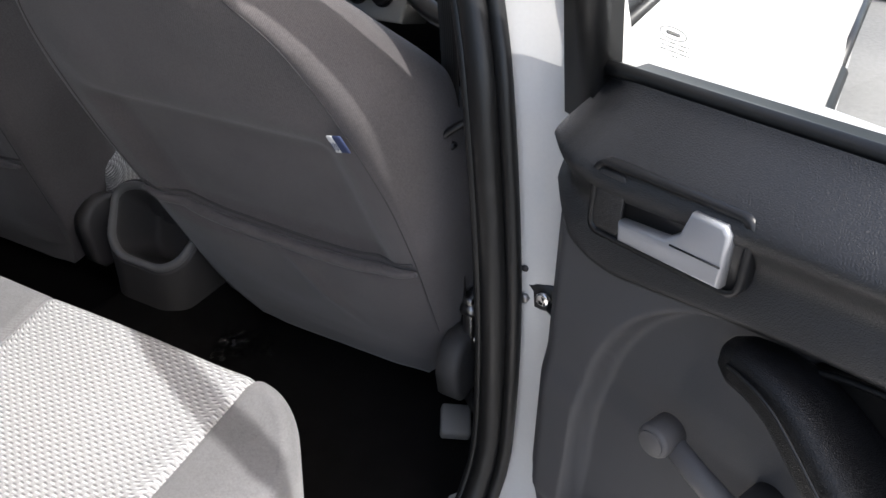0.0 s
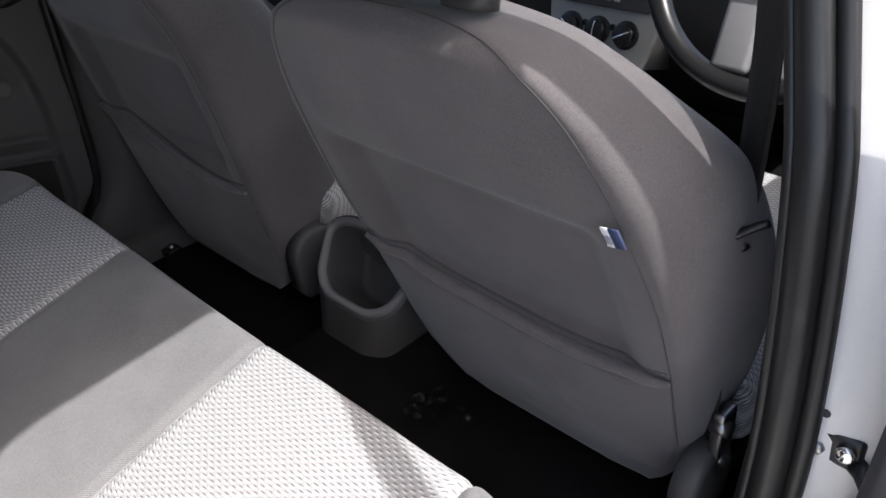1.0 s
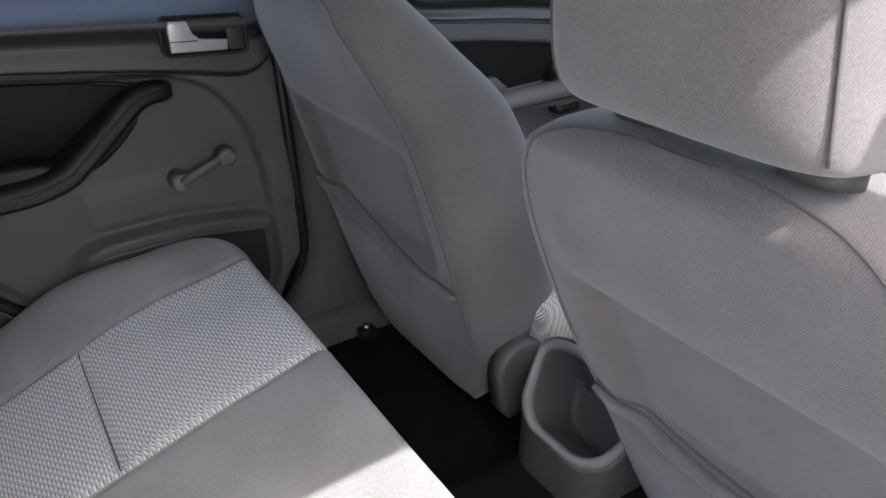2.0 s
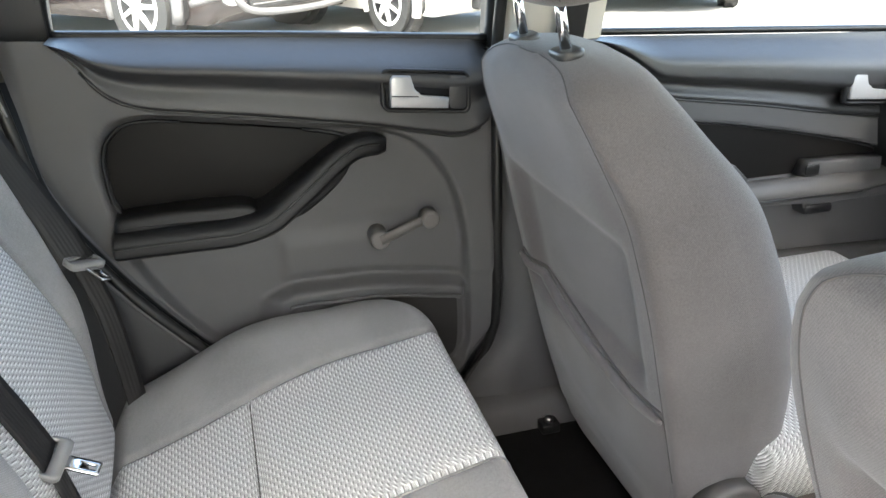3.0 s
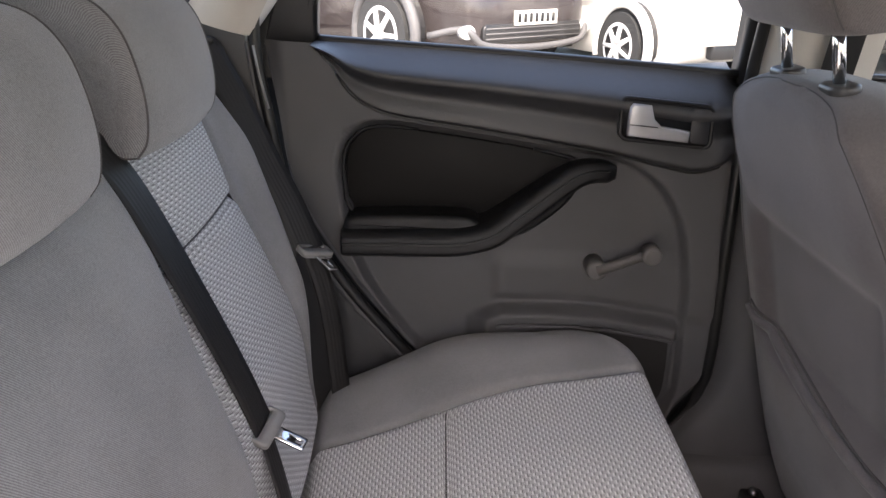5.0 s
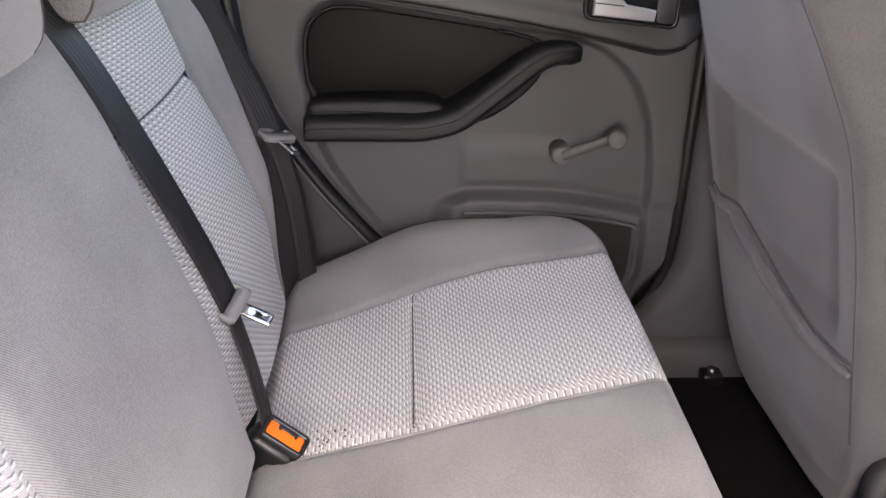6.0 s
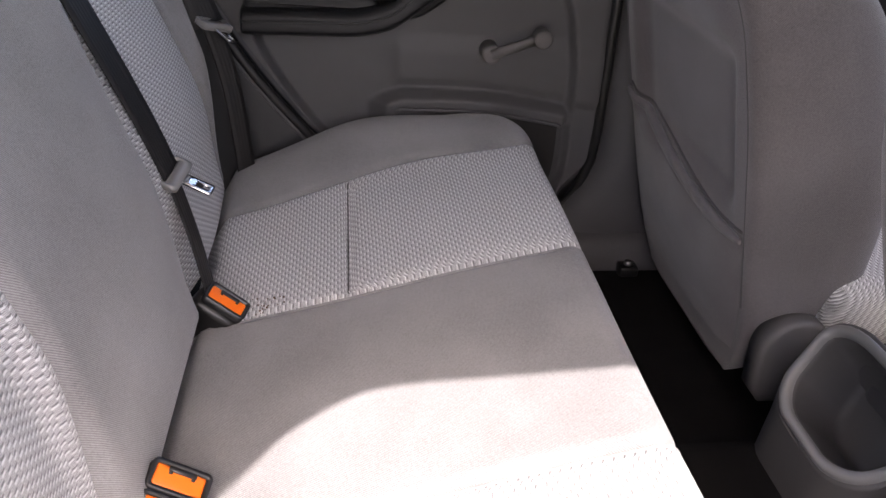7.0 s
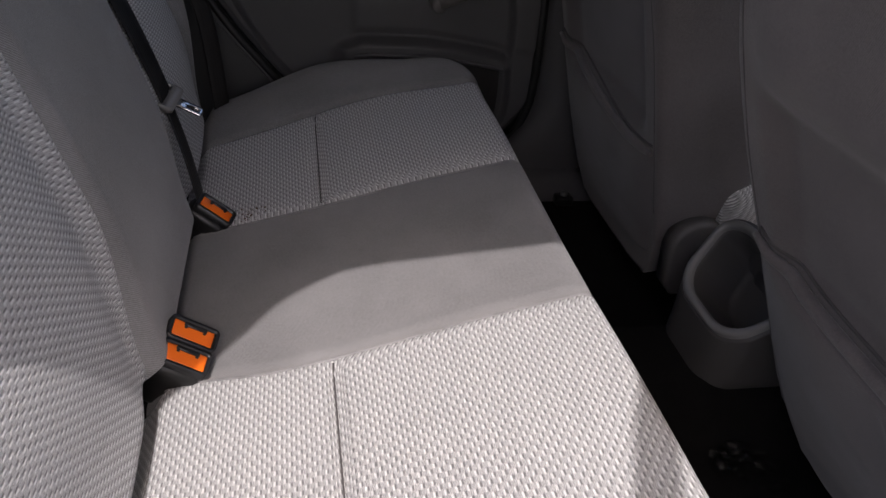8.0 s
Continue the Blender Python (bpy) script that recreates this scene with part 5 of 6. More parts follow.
lseal = [(-0.704 + 0.30 * max(0, z - 1.0), 0.283, z) for z in np.linspace(1.38, 0.56, 20)] + [(-0.706, 0.280, 0.50), (-0.708, 0.262, 0.435), (-0.71, 0.225, 0.385), (-0.712, 0.17, 0.36), (-0.712, 0.05, 0.35)]
part("seal", tube(lseal, 0.0095, 10), RUBBER, pl, "black rubber door seal")
part("sill_trim", oriented(sheet([[(-0.78, y, 0.372), (-0.70, y, 0.368), (-0.655, y, 0.362), (-0.640, y, 0.345), (-0.636, y, 0.295)] for y in (-0.3, 0.0, 0.2, 0.6, 1.2)])), TRIM_GREY, pl, "grey plastic sill trim")
part("belt_strip", sheet([[(-0.640 + 0.30 * (z - 1.0), 0.352, z), (-0.640 + 0.30 * (z - 1.0), 0.400, z)] for z in np.linspace(0.5, 1.4, 12)]), BELT, pl, "dark belt webbing on the pillar")

part("jamb", rbox(0.004, 0.84, 0.70, 0.001, 1, at=(-0.742, -0.06, 0.635)), RUBBER, pl, "black door jamb")
part("jamb", rbox(0.004, 0.20, 0.40, 0.001, 1, at=(-0.752, -0.475, 0.94)), RUBBER, pl)
part("jamb", rbox(0.004, 0.14, 0.97, 0.001, 1, at=(-0.755, 0.33, 0.475)), RUBBER, pl)
quarter = empty("quarter_left")
tagged(quarter, "dark rear side trim with black door seal and pale beige pillar", "trim", kind="structure")
rows = []
for y, z0, z1 in ((-0.10, 0.36, 0.405), (-0.20, 0.36, 0.50), (-0.235, 0.36, 0.552), (-0.33, 0.36, 0.672), (-0.405, 0.36, 0.808), (-0.43, 0.36, 0.93), (-0.447, 0.36, 1.052), (-0.535, 0.36, 1.086), (-0.60, 0.36, 1.092), (-0.72, 0.36, 1.145), (-0.95, 0.36, 1.20)):
    rows.append([(-0.685 - 0.03 * ss(0.30, 0.10, -y) + 0.022 * ss(0.45, 0.52, -y), y - 0.012, z0 + (z1 - z0) * t) for t in np.linspace(0, 1, 14)])
part("side_trim", oriented(sheet(rows)), TRIM_DARK, quarter, "dark grained side trim")
qs = [(-0.690, -0.440, 1.15), (-0.690, -0.447, 1.045), (-0.688, -0.432, 0.93), (-0.688, -0.407, 0.808), (-0.690, -0.332, 0.674), (-0.695, -0.240, 0.556), (-0.70, -0.12, 0.425), (-0.705, 0.0, 0.36)]
part("seal", tube(curve(qs, 5), 0.0095, 10), RUBBER, quarter, "black rubber door seal")
part("seal_lip", tube([p + np.array((0.006, -0.010, 0)) for p in curve(qs[1:], 5)], 0.0035, 8), TRIM_GREY, quarter)
part("trim_strip", tube([(-0.676, -0.446, 1.040), (-0.674, -0.440, 1.0), (-0.672, -0.428, 0.95)], 0.0018, 6), GREYP, quarter, "pale seal clip strip")
part("belt_slot", rbox(0.006, 0.034, 0.010, 0.002, 1), BLACKP, quarter, m=pose(-0.661, -0.515, 1.050, -12, 0, 0))
part("trim_join", tube([(-0.660, -0.500, 0.985), (-0.664, -0.462, 0.992)], 0.0016, 6), BLACKP, quarter)


def side_lean(z):
    return -0.690 + 0.26 * max(0.0, z - 1.03)


front_edge = curve([(-0.450, 1.052), (-0.428, 1.09), (-0.390, 1.15), (-0.30, 1.27), (-0.16, 1.385)], 5)
rear_edge = curve([(-0.545, 1.083), (-0.520, 1.11), (-0.485, 1.152), (-0.41, 1.27), (-0.29, 1.395)], 5)
rows = []
for p, q in zip(front_edge, rear_edge):
    rows.append([(side_lean(p[1] + (q[1] - p[1]) * t) + 0.030 * math.sin(math.pi * t) ** 0.6, p[0] + (q[0] - p[0]) * t, p[1] + (q[1] - p[1]) * t) for t in np.linspace(0, 1, 9)])
part("upper_pillar", oriented(sheet(rows)), BEIGE, quarter, "pale beige upper pillar trim")
win = [(-0.98, 1.235), (-0.82, 1.195), (-0.71, 1.150), (-0.64, 1.117), (-0.585, 1.097), (-0.556, 1.094), (-0.540, 1.103), (-0.520, 1.130), (-0.49, 1.172), (-0.42, 1.28), (-0.33, 1.375)]
part("window_seal", tube([(side_lean(p[1]) + 0.004, p[0], p[1]) for p in curve(win, 5)], 0.009, 8), RUBBER, quarter, "black rounded quarter window seal")
part("window_ledge", oriented(sheet([[(side_lean(z) + 0.006, y, z), (-0.655, y, z - 0.012), (-0.640, y, z - 0.05), (-0.64, y, z - 0.2)] for y, z in ((-0.545, 1.092), (-0.60, 1.100), (-0.66, 1.122), (-0.72, 1.152), (-0.82, 1.193), (-0.98, 1.235))])), TRIM_PALE, quarter, "pale grey ledge under the quarter window")
qg = part("quarter_glass", sheet([[(side_lean(z) - 0.004, y, z) for z in (z0, 1.40)] for y, z0 in ((-0.98, 1.23), (-0.71, 1.14), (-0.55, 1.09), (-0.40, 1.30))]), GLASS, quarter)
qg.visible_shadow = False

# parcel shelf, tailgate and roof close the rear
rear = empty("tailgate")
tagged(rear, "white tailgate with rear window behind the backrest", "tailgate", kind="structure")
part("lower", rbox(1.40, 0.08, 0.85, 0.03, 2, at=(CX, -1.13, 0.62)), WHITE, rear)
part("window_surround", frame_bar(rounded(1.24, 0.40, 0.10), rounded(1.06, 0.28, 0.08), 0.03, lambda u, v, w: (CX + u, -1.08 + 0.45 * (v + 0.2) * 0.7 + w, 1.24 + v)), RUBBER, rear, "black rear window surround")
gl = part("glass", sheet([[(CX + u, -1.07 + 0.315 * (v + 0.2), 1.24 + v) for u in (-0.56, 0.56)] for v in (-0.17, 0.17)]), GLASS, rear)
gl.visible_shadow = False
shelf = part("parcel_shelf", rbox(1.18, 0.52, 0.02, 0.006, 2, at=(CX, -0.82, 1.045)), TRIM_DARK)
tagged(shelf, "dark grained parcel shelf behind the rear backrest", "shelf")
roof = part("ceiling", sheet([[(CX + x, y, 1.405 + 0.035 * (1 - (x / 0.6) ** 2) - 0.05 * ss(-0.6, -1.0, y)) for x in np.linspace(-0.545, 0.545, 12)] for y in np.linspace(-0.98, 1.15, 14)]), BEIGE)
tagged(roof, "pale beige headlining", "ceiling", kind="structure")
for sx, nm in ((1, "roof_side_right"), (-1, "roof_side_left")):
    rs = part(nm, sheet([[(CX + sx * 0.56, y, 1.447 - 0.05 * ss(-0.6, -1.0, y)), (CX + sx * 0.625, y, 1.425 - 0.05 * ss(-0.6, -1.0, y)), (CX + sx * 0.640, y, 1.395 - 0.13 * ss(-0.24, -0.38, y) * (sx > 0))] for y in np.linspace(-1.0, 1.2, 40)]), WHITE)
    tagged(rs, "white painted edge of the car roof", "roof", kind="structure")
roof_top = part("roof", sheet([[(CX + x, y, 1.440 + 0.040 * (1 - (x / 0.6) ** 2) - 0.05 * ss(-0.6, -1.0, y)) for x in np.linspace(-0.60, 0.60, 12)] for y in np.linspace(-1.0, 1.18, 14)]), WHITE)
tagged(roof_top, "white painted car roof", "roof", kind="structure")
for sx, nm in ((1, "roof_rail_right"), (-1, "roof_rail_left")):
    line = [(CX + sx * 0.70, -0.56, 0.98), (CX + sx * 0.688, -0.475, 1.08), (CX + sx * 0.670, -0.405, 1.17), (CX + sx * 0.655, -0.355, 1.24), (CX + sx * 0.646, -0.32, 1.29), (CX + sx * 0.634, -0.285, 1.338), (CX + sx * 0.614, -0.215, 1.379), (CX + sx * 0.605, -0.155, 1.386), (CX + sx * 0.602, -0.05, 1.379), (CX + sx * 0.600, 0.05, 1.375), (CX + sx * 0.600, 0.3, 1.374), (CX + sx * 0.602, 0.9, 1.38), (CX + sx * 0.62, 1.2, 1.30), (CX + sx * 0.68, 1.75, 0.98)]
    r = part(nm, tube(curve(line, 6), 0.036, 12), WHITE)
    tagged(r, "white painted roof rail over the doors", "roof rail", kind="structure")
qr = empty("quarter_right")
tagged(qr, "white rear quarter with dark side trim", "trim", kind="structure")
part("side_trim", oriented(sheet([[(0.64 + 0.04 * ss(0.7, 0.4, z) - 0.2 * ss(1.0, 1.40, z), yy, z) for z in np.linspace(0.33, 1.40, 14)] for yy in (-0.47, -0.62, -1.1)])), TRIM_DARK, qr)
part("skin", oriented(sheet([[(0.80 - 0.2 * ss(0.95, 1.40, z), yy, z) for z in np.linspace(0.2, 1.40, 14)] for yy in (-0.60, -0.62, -1.15)])), WHITE, qr)


edge_r = curve([(CX + 0.70, -0.56, 0.98), (CX + 0.688, -0.475, 1.08), (CX + 0.670, -0.405, 1.17), (CX + 0.655, -0.355, 1.24), (CX + 0.646, -0.32, 1.29), (CX + 0.634, -0.285, 1.338), (CX + 0.614, -0.215, 1.379), (CX + 0.605, -0.155, 1.386), (CX + 0.602, -0.05, 1.379), (CX + 0.600, 0.05, 1.375)], 6)
part("rear_pillar", oriented(sheet([[(p[0], p[1], p[2]), (p[0], min(p[1], -0.62), p[2] + 0.004), (p[0] - 0.04, -1.05, p[2])] for p in edge_r])), WHITE, qr, "white rear roof pillar")


# ---- front doors ----
def front_door(name, side, label, x0):
    """A closed front door with lining, handle, window post, glass and skin."""
    d = empty(name)
    tagged(d, label, "door", kind="structure")

    def fl(x, y, z):
        return x0 + side * x, y, z
    split = smooth_table([(0.36, 0.997), (0.44, 0.993), (0.495, 0.962), (0.551, 0.903), (0.594, 0.884), (0.785, 0.855), (0.942, 0.827), (1.10, 0.806), (1.42, 0.79)], 4)
    arc = smooth_table([(0.50, 0.79), (0.53, 0.825), (0.60, 0.840), (0.69, 0.830), (0.785, 0.814), (0.981, 0.772), (1.10, 0.735), (1.16, 0.70)], 4)
    up, low = [], []
    for y in np.linspace(0.36, 1.42, 90):
        zs_ = 0.998 - 0.05 * (y - 0.36)
        zb = min(lerp_table(y, split), zs_ - 0.001)
        row = []
        for t in np.linspace(0, 1, 34):
            row.append(fl(0.002 + 0.004 * ss(0, 0.05, t) - 0.010 * math.exp(-((t - 0.2) / 0.12) ** 2) + 0.024 * ss(0.24, 0.40, t) - 0.050 * ss(0.55, 1, t) ** 1.5, y, zb + (zs_ - zb) * t))
        up.append(row)
        low.append([fl(0.0 - 0.014 * ss(0.53, 0.56, y) * ss(1.14, 1.08, y) * ss(0.70, 0.71, z) * ss(lerp_table(y, arc) + 0.003, lerp_table(y, arc) - 0.008, z), y, z) for z in [0.37 + (zb - 0.37) * t for t in np.linspace(0, 1, 110)]])
    part("upper_lining", oriented(sheet(up)), TRIM_DARK, d, "charcoal soft vinyl upper lining")
    part("lower_lining", oriented(sheet(low)), TRIM_GREY, d, "grey grained lower lining")
    ys_ = list(np.linspace(0.545, 1.10, 40))
    part("pocket_liner", oriented(sheet([[fl(-0.011, y, z) for z in np.linspace(0.712, max(0.716, lerp_table(y, arc) - 0.006), 8)] for y in ys_])), POCKET_DARK, d, "dark vinyl pocket panel")
    part("pocket_rim", tube([fl(-0.004, y, lerp_table(y, arc)) for y in ys_], 0.0028, 6), TRIM_BLACK, d)
    part("join", tube([fl(0.001, y, lerp_table(y, split) - 0.0015) for y in np.linspace(0.47, 1.25, 60)], 0.0022, 6), RUBBER, d)
    part("armrest", tube([fl(0.004, 0.54, 0.690), fl(0.022, 0.60, 0.694), fl(0.026, 0.80, 0.697), fl(0.026, 1.0, 0.692), fl(0.004, 1.15, 0.70)], [0.010, 0.0145, 0.0145, 0.0145, 0.010], 14, 1.6), CONSOLE, d, "grey armrest ledge")
    part("armrest_line", tube([fl(0.045, 0.60, 0.683), fl(0.049, 0.80, 0.685), fl(0.048, 1.0, 0.680)], 0.0014, 6), RUBBER, d)
    part("under_ledge", plate([(0.56, 0.685), (1.12, 0.680), (1.12, 0.662), (0.95, 0.660), (0.94, 0.640), (0.888, 0.642), (0.880, 0.664), (0.785, 0.670), (0.770, 0.651), (0.70, 0.655), (0.56, 0.66)], 0.034, 0.003, 2, lambda u, v, w: fl(w, u, v)), TRIM_GREY, d, "grey panel under the armrest ledge")
    # grip holes aren't cut: black plates give their shaded insides by colour
    for y0_, z0_ in ((0.738, 0.662), (0.915, 0.652)):
        part("grip_hole_shade", plate(rounded(0.060, 0.018, 0.007, at=(y0_, z0_)), 0.004, 0.001, 1, lambda u, v, w: fl(0.0335 + w, u, v)), BLACKP, d, "black plate painting the shade inside a grip hole")
    part("tray", plate([(0.56, 0.712), (0.776, 0.714), (0.742, 0.747), (0.66, 0.750), (0.56, 0.752)], 0.020, 0.003, 2, lambda u, v, w: fl(-0.010 + w, u, v)), TRIM_GREY, d, "grey tray end")
    part("switch_panel", plate([(0.882, 0.712), (1.06, 0.708), (1.06, 0.735), (0.892, 0.740)], 0.030, 0.003, 2, lambda u, v, w: fl(-0.010 + w, u, v)), TRIM_GREY, d, "window switch panel")
    part("switch", plate(rounded(0.030, 0.020, 0.004, at=(0.900, 0.726)), 0.006, 0.002, 2, lambda u, v, w: fl(0.019 + w, u, v)), BLACKP, d, "black switch")
    h = part("door_handle", frame_bar(rounded(0.158, 0.067, 0.010, at=(1.02, 0.873)), rounded(0.146, 0.055, 0.007, at=(1.02, 0.873)), 0.012, lambda u, v, w: fl(0.014 + w, u, v - 0.08 * (u - 1.02))), BLACKP, d, "black bezel with a silver lever")
    part("recess", plate(rounded(0.150, 0.059, 0.008, at=(1.02, 0.873)), 0.004, 0, 1, lambda u, v, w: fl(0.012 + w, u, v - 0.08 * (u - 1.02))), BLACKP, h)
    part("lever", plate([(0.950, 0.850), (1.042, 0.850), (1.044, 0.867), (1.00, 0.870), (0.988, 0.879), (0.982, 0.898), (0.955, 0.898), (0.950, 0.892)], 0.012, 0.003, 2, lambda u, v, w: fl(0.018 + w, u, v - 0.08 * (u - 1.02))), SILVER, h, "silver lever")
    part("lower_pocket", plate([tuple(p) for p in curve([(0.56, 0.42), (0.55, 0.54), (0.70, 0.562), (1.1, 0.548), (1.3, 0.52), (1.32, 0.42), (0.56, 0.42)], 4)][:-1], 0.040, 0.010, 3, lambda u, v, w: fl(-0.01 + w, u, v)), TRIM_GREY, d, "grey lower door pocket")
    part("sill_seal", tube([fl(-0.044, y, 1.002 - 0.05 * (y - 0.36)) for y in np.linspace(0.36, 1.42, 10)], 0.0065, 6), RUBBER, d)
    part("sill_rail", sheet([[fl(-0.040, y, 0.995 - 0.05 * (y - 0.36)), fl(-0.060, y, 0.985 - 0.05 * (y - 0.36)), fl(-0.066, y, 0.93 - 0.05 * (y - 0.36))] for y in (0.34, 0.9, 1.45)]), BLACKP, d)
    part("window_frame", tube([fl(-0.052, 0.362, 0.96), fl(-0.028, 0.362, 1.10), fl(0.055, 0.366, 1.38)], 0.017, 4, 0.9), RUBBER, d, "black window post")
    part("skin", oriented(sheet([[fl((-0.062 if y > 0.349 else 0.0) - (0.141 if y > 0.349 else 0.02) * math.sin(math.pi * min(1, max(0, (z - 0.17) / 0.80))) ** 0.75, y, z) for z in np.linspace(0.22, 0.958, 28)] for y in (0.348, 0.352, 0.36, 0.8, 1.3, 1.38)])), WHITE, d, "white painted outer skin")
    part("side_moulding", tube([fl(-0.206, y, 0.575) for y in (0.36, 0.7, 1.0, 1.37)], 0.010, 8, 1.4), BLACKP, d, "black rubbing strip on the outer skin")
    part("belt_seal", tube([fl(-0.070, y, 0.960 - 0.02 * (y - 0.36)) for y in (0.352, 0.8, 1.37)], 0.0045, 8, 1.4), RUBBER, d)
    g_ = part("glass", sheet([[fl(-0.060 + 0.11 * t, y, 0.975 - 0.05 * (y - 0.36) + 0.39 * t * (1 - ss(0.9, 1.5, y))) for t in np.linspace(0, 1, 7)] for y in np.linspace(0.37, 1.42, 8)]), GLASS, d)
    g_.visible_shadow = False
    return d


door_front_left = front_door("door_3", 1, "closed front passenger door with charcoal and grey lining", -0.703)
front_door("door_4", -1, "closed driver's door, white outside", 0.690)
mirror = door_front_left
part("mirror_shell", rbox(0.20, 0.09, 0.15, 0.035, 4, at=(-0.97, 1.30, 1.02)), WHITE, mirror, "white door mirror")
part("mirror_glass", rbox(0.17, 0.006, 0.11, 0.002, 1, at=(-0.97, 1.254, 1.02)), CHROME, mirror)
wing = part("front_wing", oriented(sheet([[(0.882 - 0.10 * ss(0.62, 0.97, z) - 0.05 * ss(1.9, 2.9, y), y, z) for z in np.linspace(0.22, 0.96, 12)] for y in (1.39, 1.8, 2.2, 2.6, 2.9)])), WHITE)
tagged(wing, "white painted front wing", "wing", kind="structure")
part("side_moulding", tube([(0.886 - 0.05 * ss(1.9, 2.9, y), y, 0.575) for y in (1.40, 1.7, 1.9, 2.1, 2.4)], 0.010, 8, 1.4), BLACKP, wing, "black rubbing strip")
bonnet = part("bonnet", sheet([[(x, y, 0.95 - 0.12 * ss(1.8, 2.9, y) - 0.05 * (x / 0.7) ** 4) for x in np.linspace(-0.76, 0.70, 16)] for y in np.linspace(1.78, 2.95, 10)]), WHITE)
tagged(bonnet, "white painted bonnet", "bonnet", kind="structure")
ws = part("windscreen", sheet([[(CX + x, 1.18 + 0.62 * t, 1.38 - 0.42 * t) for x in np.linspace(-0.62, 0.62, 6)] for t in np.linspace(0, 1, 6)]), GLASS)
ws.visible_shadow = False
tagged(ws, "clear windscreen", "windscreen", kind="structure")
firewall = part("bulkhead", sheet([[(x, 1.62, z) for x in (-0.78, 0.74)] for z in (0.25, 0.95)]), CARPET)
tagged(firewall, "dark bulkhead under the dashboard", "bulkhead", kind="structure")


# ---- parked cars outside ----
edging = part("green_beam", rbox(3.2, 0.35, 0.22, 0.02, 2), grained("dark_green_paint", (0.03, 0.06, 0.055), 0.45, 120, 0.0006, 0.25), m=pose(0.9, 3.75, GROUND + 0.11, 0, 0, -8))
tagged(edging, "dark green painted beam lying on the asphalt", "beam")
PAINT_DARK = grained("dark_brown_car_paint", (0.030, 0.024, 0.024), 0.16, 300, 0.00005, 0.1)
PAINT_GREY = grained("grey_green_car_paint", (0.16, 0.17, 0.16), 0.2, 300, 0.00005, 0.1)
ALLOY = grained("silver_alloy", (0.62, 0.62, 0.625), 0.35, 300, 0.0001, 0.08, metal=0.2)
LAMP = grained("clear_lamp_glass", (0.75, 0.75, 0.75), 0.1, 100, 0.0002, 0.1, metal=0.6)
RED = grained("red_lamp_glass", (0.5, 0.02, 0.015), 0.15, 100, 0.0002, 0.1)
YELLOW = grained("yellow_plate", (0.72, 0.55, 0.10), 0.4, 200, 0.00005, 0.05)
PLATE = grained("pale_plate", (0.75, 0.74, 0.66), 0.4, 200, 0.00005, 0.05)


def road_wheel(car, x, y, r, side):
    w = part("wheel", tube([(x, y + side * 0.10, r), (x, y - side * 0.10, r)], [r, r], 36), TYRE, car, "black tyre", smooth=False)
    part("rim", tube([(x, y + side * 0.105, r), (x, y + side * 0.085, r)], [r * 0.70, r * 0.66], 36), ALLOY, w, "silver alloy rim", smooth=False)
    part("well", tube([(x, y + side * 0.107, r), (x, y + side * 0.10, r)], [r * 0.60, r * 0.60], 36), BLACKP, w, smooth=False)
    for k in range(7):
        a = 2 * math.pi * k / 7
        part("spoke", tube([(x + r * 0.1 * math.cos(a), y + side * 0.118, r + r * 0.1 * math.sin(a)), (x + r * 0.64 * math.cos(a), y + side * 0.110, r + r * 0.64 * math.sin(a))], [0.030, 0.022], 6, 0.6), ALLOY, w)
    part("hub", tube([(x, y + side * 0.125, r), (x, y + side * 0.10, r)], 0.06, 20), ALLOY, w)


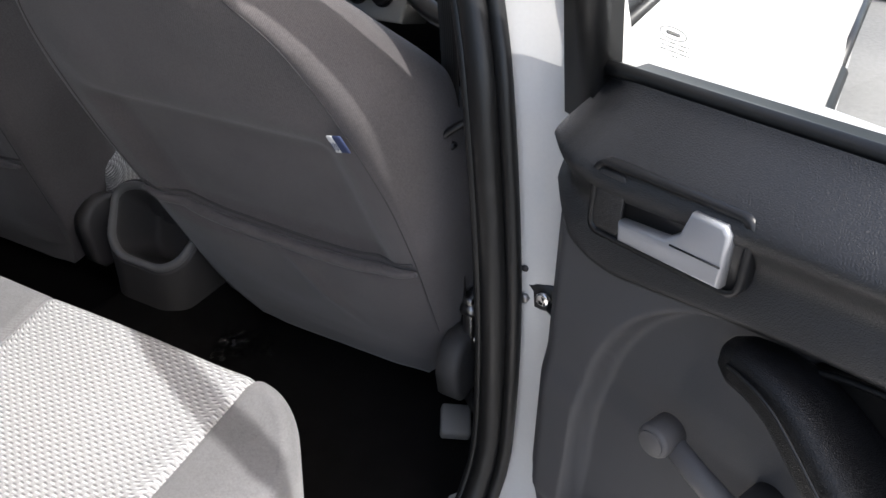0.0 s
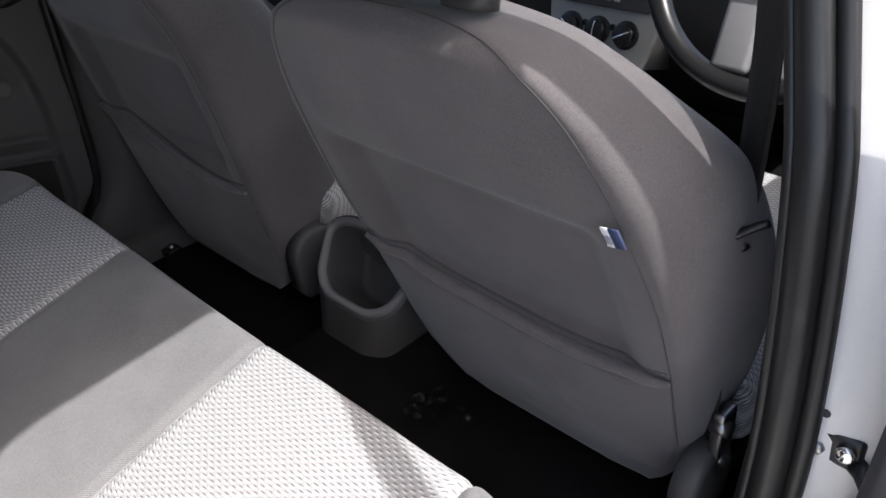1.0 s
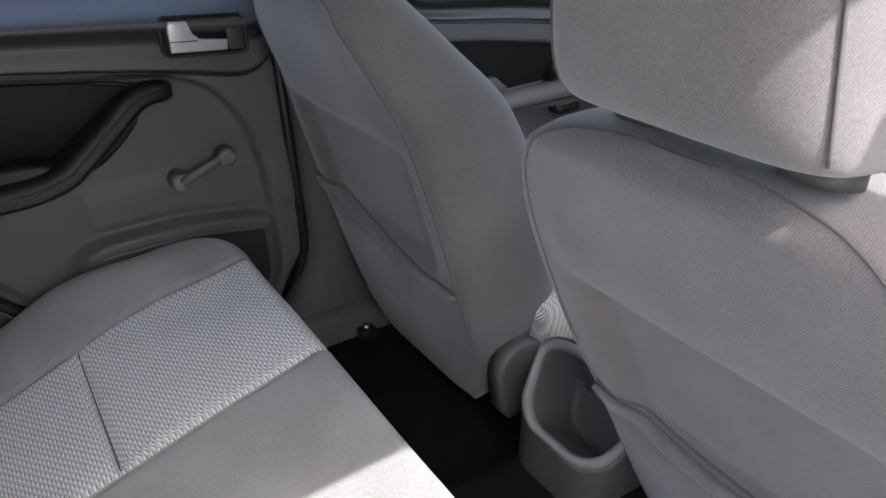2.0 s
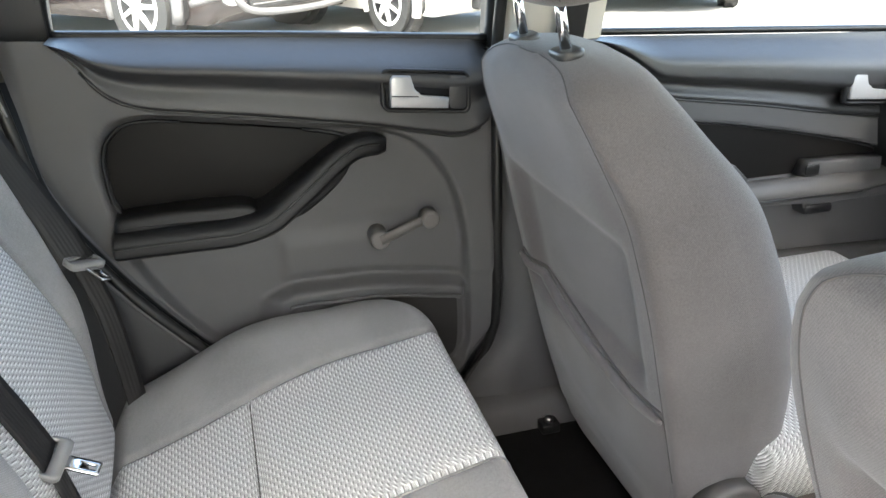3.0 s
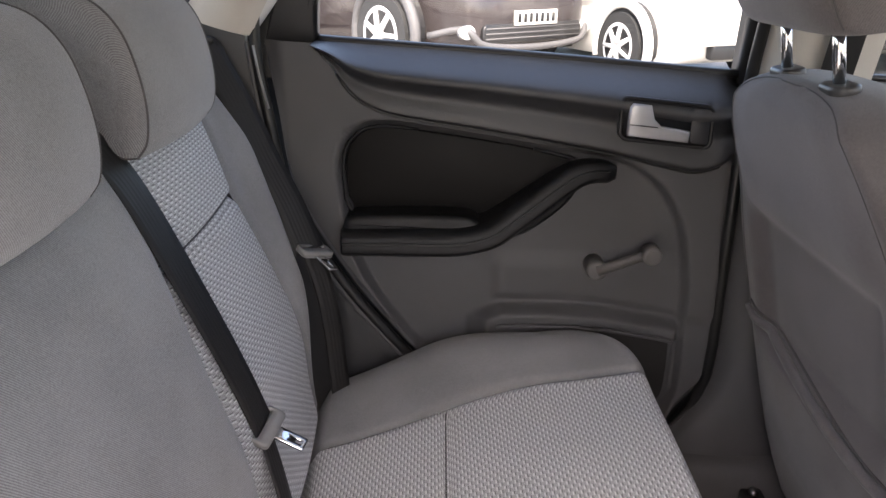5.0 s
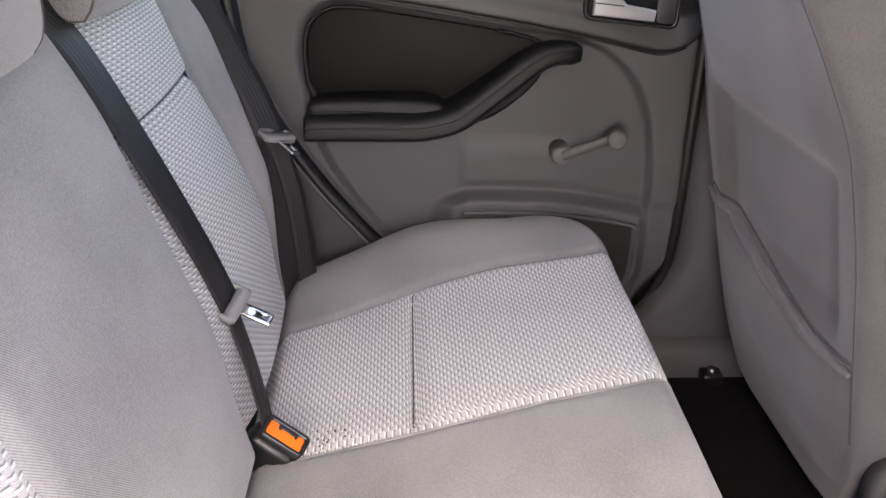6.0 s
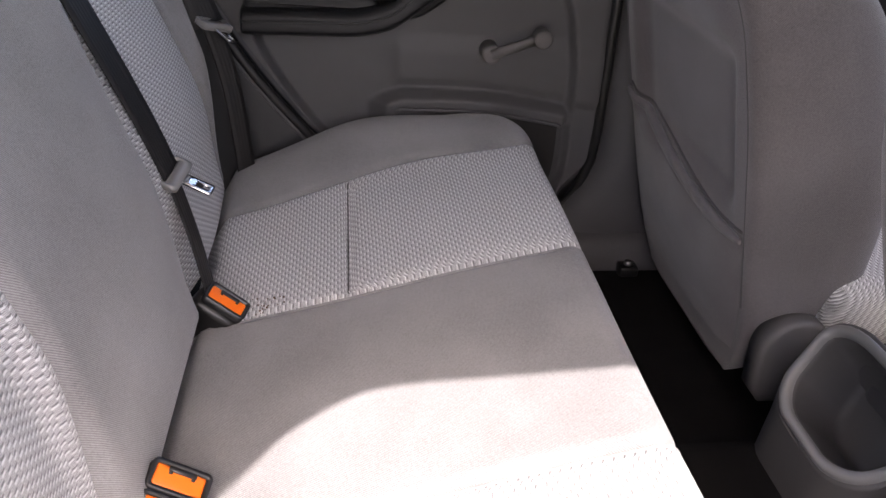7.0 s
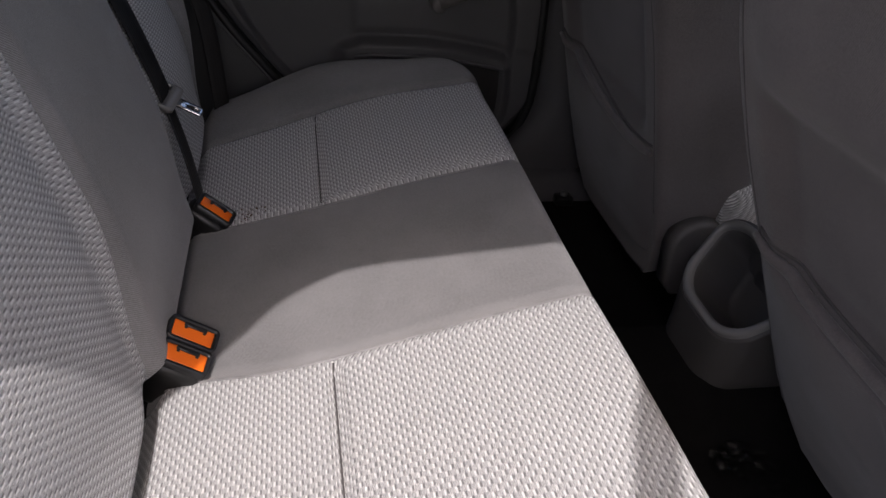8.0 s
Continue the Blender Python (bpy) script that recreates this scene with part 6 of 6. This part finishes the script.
def parked_car(name, m, paint, label, length=4.3, width=1.78, height=1.60, r=0.335, grey_bumper=False, skirt=True):
    """A parked car in its own measure: x forward from the nose backwards is negative, z from the ground."""
    car = empty(name, m)
    tagged(car, label, "car", "parked cars")
    h = height
    prof = [(0.0, 0.32), (0.02, 0.58), (-0.06, 0.80), (-0.22, 0.93), (-0.95, 1.02), (-1.55, h - 0.06), (-2.0, h), (-3.3, h - 0.02), (-length + 0.25, h - 0.30), (-length + 0.05, 0.95), (-length, 0.55), (-length + 0.06, 0.32)]
    outline = curve(prof, 5)
    rings = []
    for t in np.linspace(-1, 1, 21):
        squeeze = 1 - 0.10 * abs(t) ** 6
        ring = []
        for p in outline:
            x, z = p
            mid = -length / 2
            ww = width / 2 * (1 - 0.16 * ss(0.95, h, z)) * (1 - 0.20 * ss(length * 0.36, length * 0.5, abs(x - mid)) * abs(t) ** 3)
            zz = z if z < 0.95 else 0.95 + (z - 0.95) * (1 - 0.12 * abs(t) ** 4)
            ring.append((mid + (x - mid) * squeeze, t * ww, zz))
        ring += [(-length + 0.3, t * width / 2 * 0.9, 0.20), (-0.25, t * width / 2 * 0.9, 0.20)]
        rings.append(ring)
    part("body", oriented(sheet(rings, True, True)), paint, car)
    for y, s in ((width / 2 - 0.07, 1), (-width / 2 + 0.07, -1)):
        for x in (-0.86, -length + 0.82):
            part("arch", tube([(x + (r + 0.075) * math.cos(a), y + s * 0.055, r + (r + 0.075) * math.sin(a)) for a in np.linspace(-0.3, math.pi + 0.3, 20)], 0.045, 8), TRIM_GREY if skirt else paint, car, "wheel arch edge")
            part("wheel_well", tube([(x, y + s * 0.065, r + 0.02), (x, y - s * 0.05, r + 0.02)], r + 0.075, 30), BLACKP, car, smooth=False)
            road_wheel(car, x, y, r, s)
    side_win = [(-1.25, 1.03), (-1.72, h - 0.10), (-3.2, h - 0.10), (-length + 0.45, 1.08)]
    for s in (-1, 1):
        part("side_window", plate(side_win, 0.02, 0, 1, lambda u, v, w, s=s: (u, s * (width / 2 * (1 - 0.16 * ss(0.95, h, v)) - 0.012 + w * 0.9), v)), grained("dark_car_glass", (0.02, 0.025, 0.03), 0.06, 50, 0.00001), car, "dark side window")
    # face
    grille = part("grille", plate(rounded(0.70, 0.15, 0.05), 0.05, 0.01, 2, lambda u, v, w: (-0.035 + w * 0.9, u, 0.74 + v)), BLACKP, car, "black grille")
    for k in range(4):
        part("bar", tube([(0.028, -0.33, 0.685 + 0.035 * k), (0.034, 0.33, 0.685 + 0.035 * k)], 0.007, 6), CHROME, grille)
    part("emblem", disc(0.065, 0.02, 0.004, 24, lambda u, v, w: (0.018 + w, u, 0.74 + v)), CHROME, grille, "round bright emblem")
    part("number_plate", plate(rounded(0.50, 0.115, 0.01), 0.014, 0.002, 1, lambda u, v, w: (0.020 + w, u, 0.500 + v)), PLATE, car, "pale plate with dark bars")
    for k in range(7):
        part("plate_bar", plate(rounded(0.036, 0.072, 0.004, 2), 0.003, 0, 1, lambda u, v, w, k=k: (0.034 + w, -0.198 + 0.066 * k + u, 0.500 + v)), BLACKP, car)
    low = part("lower_grille", plate(rounded(1.15, 0.15, 0.05), 0.04, 0.01, 2, lambda u, v, w: (-0.02 + w, u, 0.385 + v)), BLACKP, car, "wide lower grille")
    for k in range(3):
        part("bar", tube([(0.022, -0.55, 0.345 + 0.04 * k), (0.022, 0.55, 0.345 + 0.04 * k)], 0.006, 6), TRIM_GREY, low)
    part("bumper_lip", tube(curve([(-0.35, -width / 2 * 0.93, 0.36), (-0.06, -0.70, 0.42), (0.015, -0.55, 0.30), (0.03, 0.0, 0.265), (0.015, 0.55, 0.30), (-0.06, 0.70, 0.42), (-0.35, width / 2 * 0.93, 0.36)], 6), 0.028, 8), TRIM_GREY, car, "grey bumper lip")
    for s in (-1, 1):
        part("headlamp", plate([tuple(p) for p in curve([(0.42, 0.74), (0.45, 0.82), (0.66, 0.90), (0.76, 0.88), (0.70, 0.76), (0.42, 0.74)], 4)][:-1], 0.16, 0.02, 2, lambda u, v, w, s=s: (-0.20 + w - 0.28 * (u - 0.42), s * u, v)), LAMP, car, "clear headlamp")
        part("fog_lamp", disc(0.055, 0.05, 0.01, 22, lambda u, v, w, s=s: (-0.075 + w, s * (0.69 + u * 1.4), 0.40 + v)), LAMP, car, "oval fog lamp in a bright ring")
        part("rear_lamp", rbox(0.06, 0.16, 0.24, 0.02, 2, at=(-length + 0.04, s * (width / 2 - 0.16), 0.92)), RED, car, "red rear lamp")
        part("reflector", rbox(0.03, 0.13, 0.04, 0.006, 2, at=(-length - 0.005, s * (width / 2 - 0.30), 0.52)), RED, car, "red bumper reflector")
    part("rear_bumper", rbox(0.16, width * 0.94, 0.24, 0.04, 3, at=(-length + 0.02, 0, 0.50)), TRIM_GREY if grey_bumper else paint, car)
    part("valance", rbox(0.10, width * 0.62, 0.14, 0.03, 2, at=(-length + 0.02, 0, 0.33)), BLACKP, car, "dark lower valance")
    part("rear_plate", plate(rounded(0.50, 0.115, 0.01), 0.014, 0.002, 1, lambda u, v, w: (-length - 0.052 - w, u, 0.86 + v)), YELLOW, car, "yellow rear plate with dark bars")
    for k in range(7):
        part("plate_bar", plate(rounded(0.036, 0.072, 0.004, 2), 0.003, 0, 1, lambda u, v, w, k=k: (-length - 0.067 - w, -0.198 + 0.066 * k + u, 0.86 + v)), BLACKP, car)
    return car


parked_car("parked_car", pose(-7.15, 0.68, GROUND, 0, 0, 40) @ Matrix.Diagonal((1.15, 1.12, 1.12, 1)), PAINT_DARK, "dark brown parked off-road car with silver alloy wheels", height=1.60)
parked_car("parked_car", pose(-10.33, 0.92, GROUND, 0, 0, 205), WHITE, "white parked hatchback with alloy wheels, its tail beside the dark car", 4.0, 1.72, 1.45, 0.31, skirt=False)
parked_car("parked_car", pose(-11.2, 6.6, GROUND, 0, 0, 150), PAINT_GREY, "grey-green parked car with red rear reflectors", 4.4, 1.80, 1.65, 0.34, True)
parked_car("parked_car", pose(-8.2, -2.9, GROUND, 0, 0, 36), WHITE, "white parked car beyond the dark one", 4.2, 1.75, 1.5, 0.32, skirt=False)
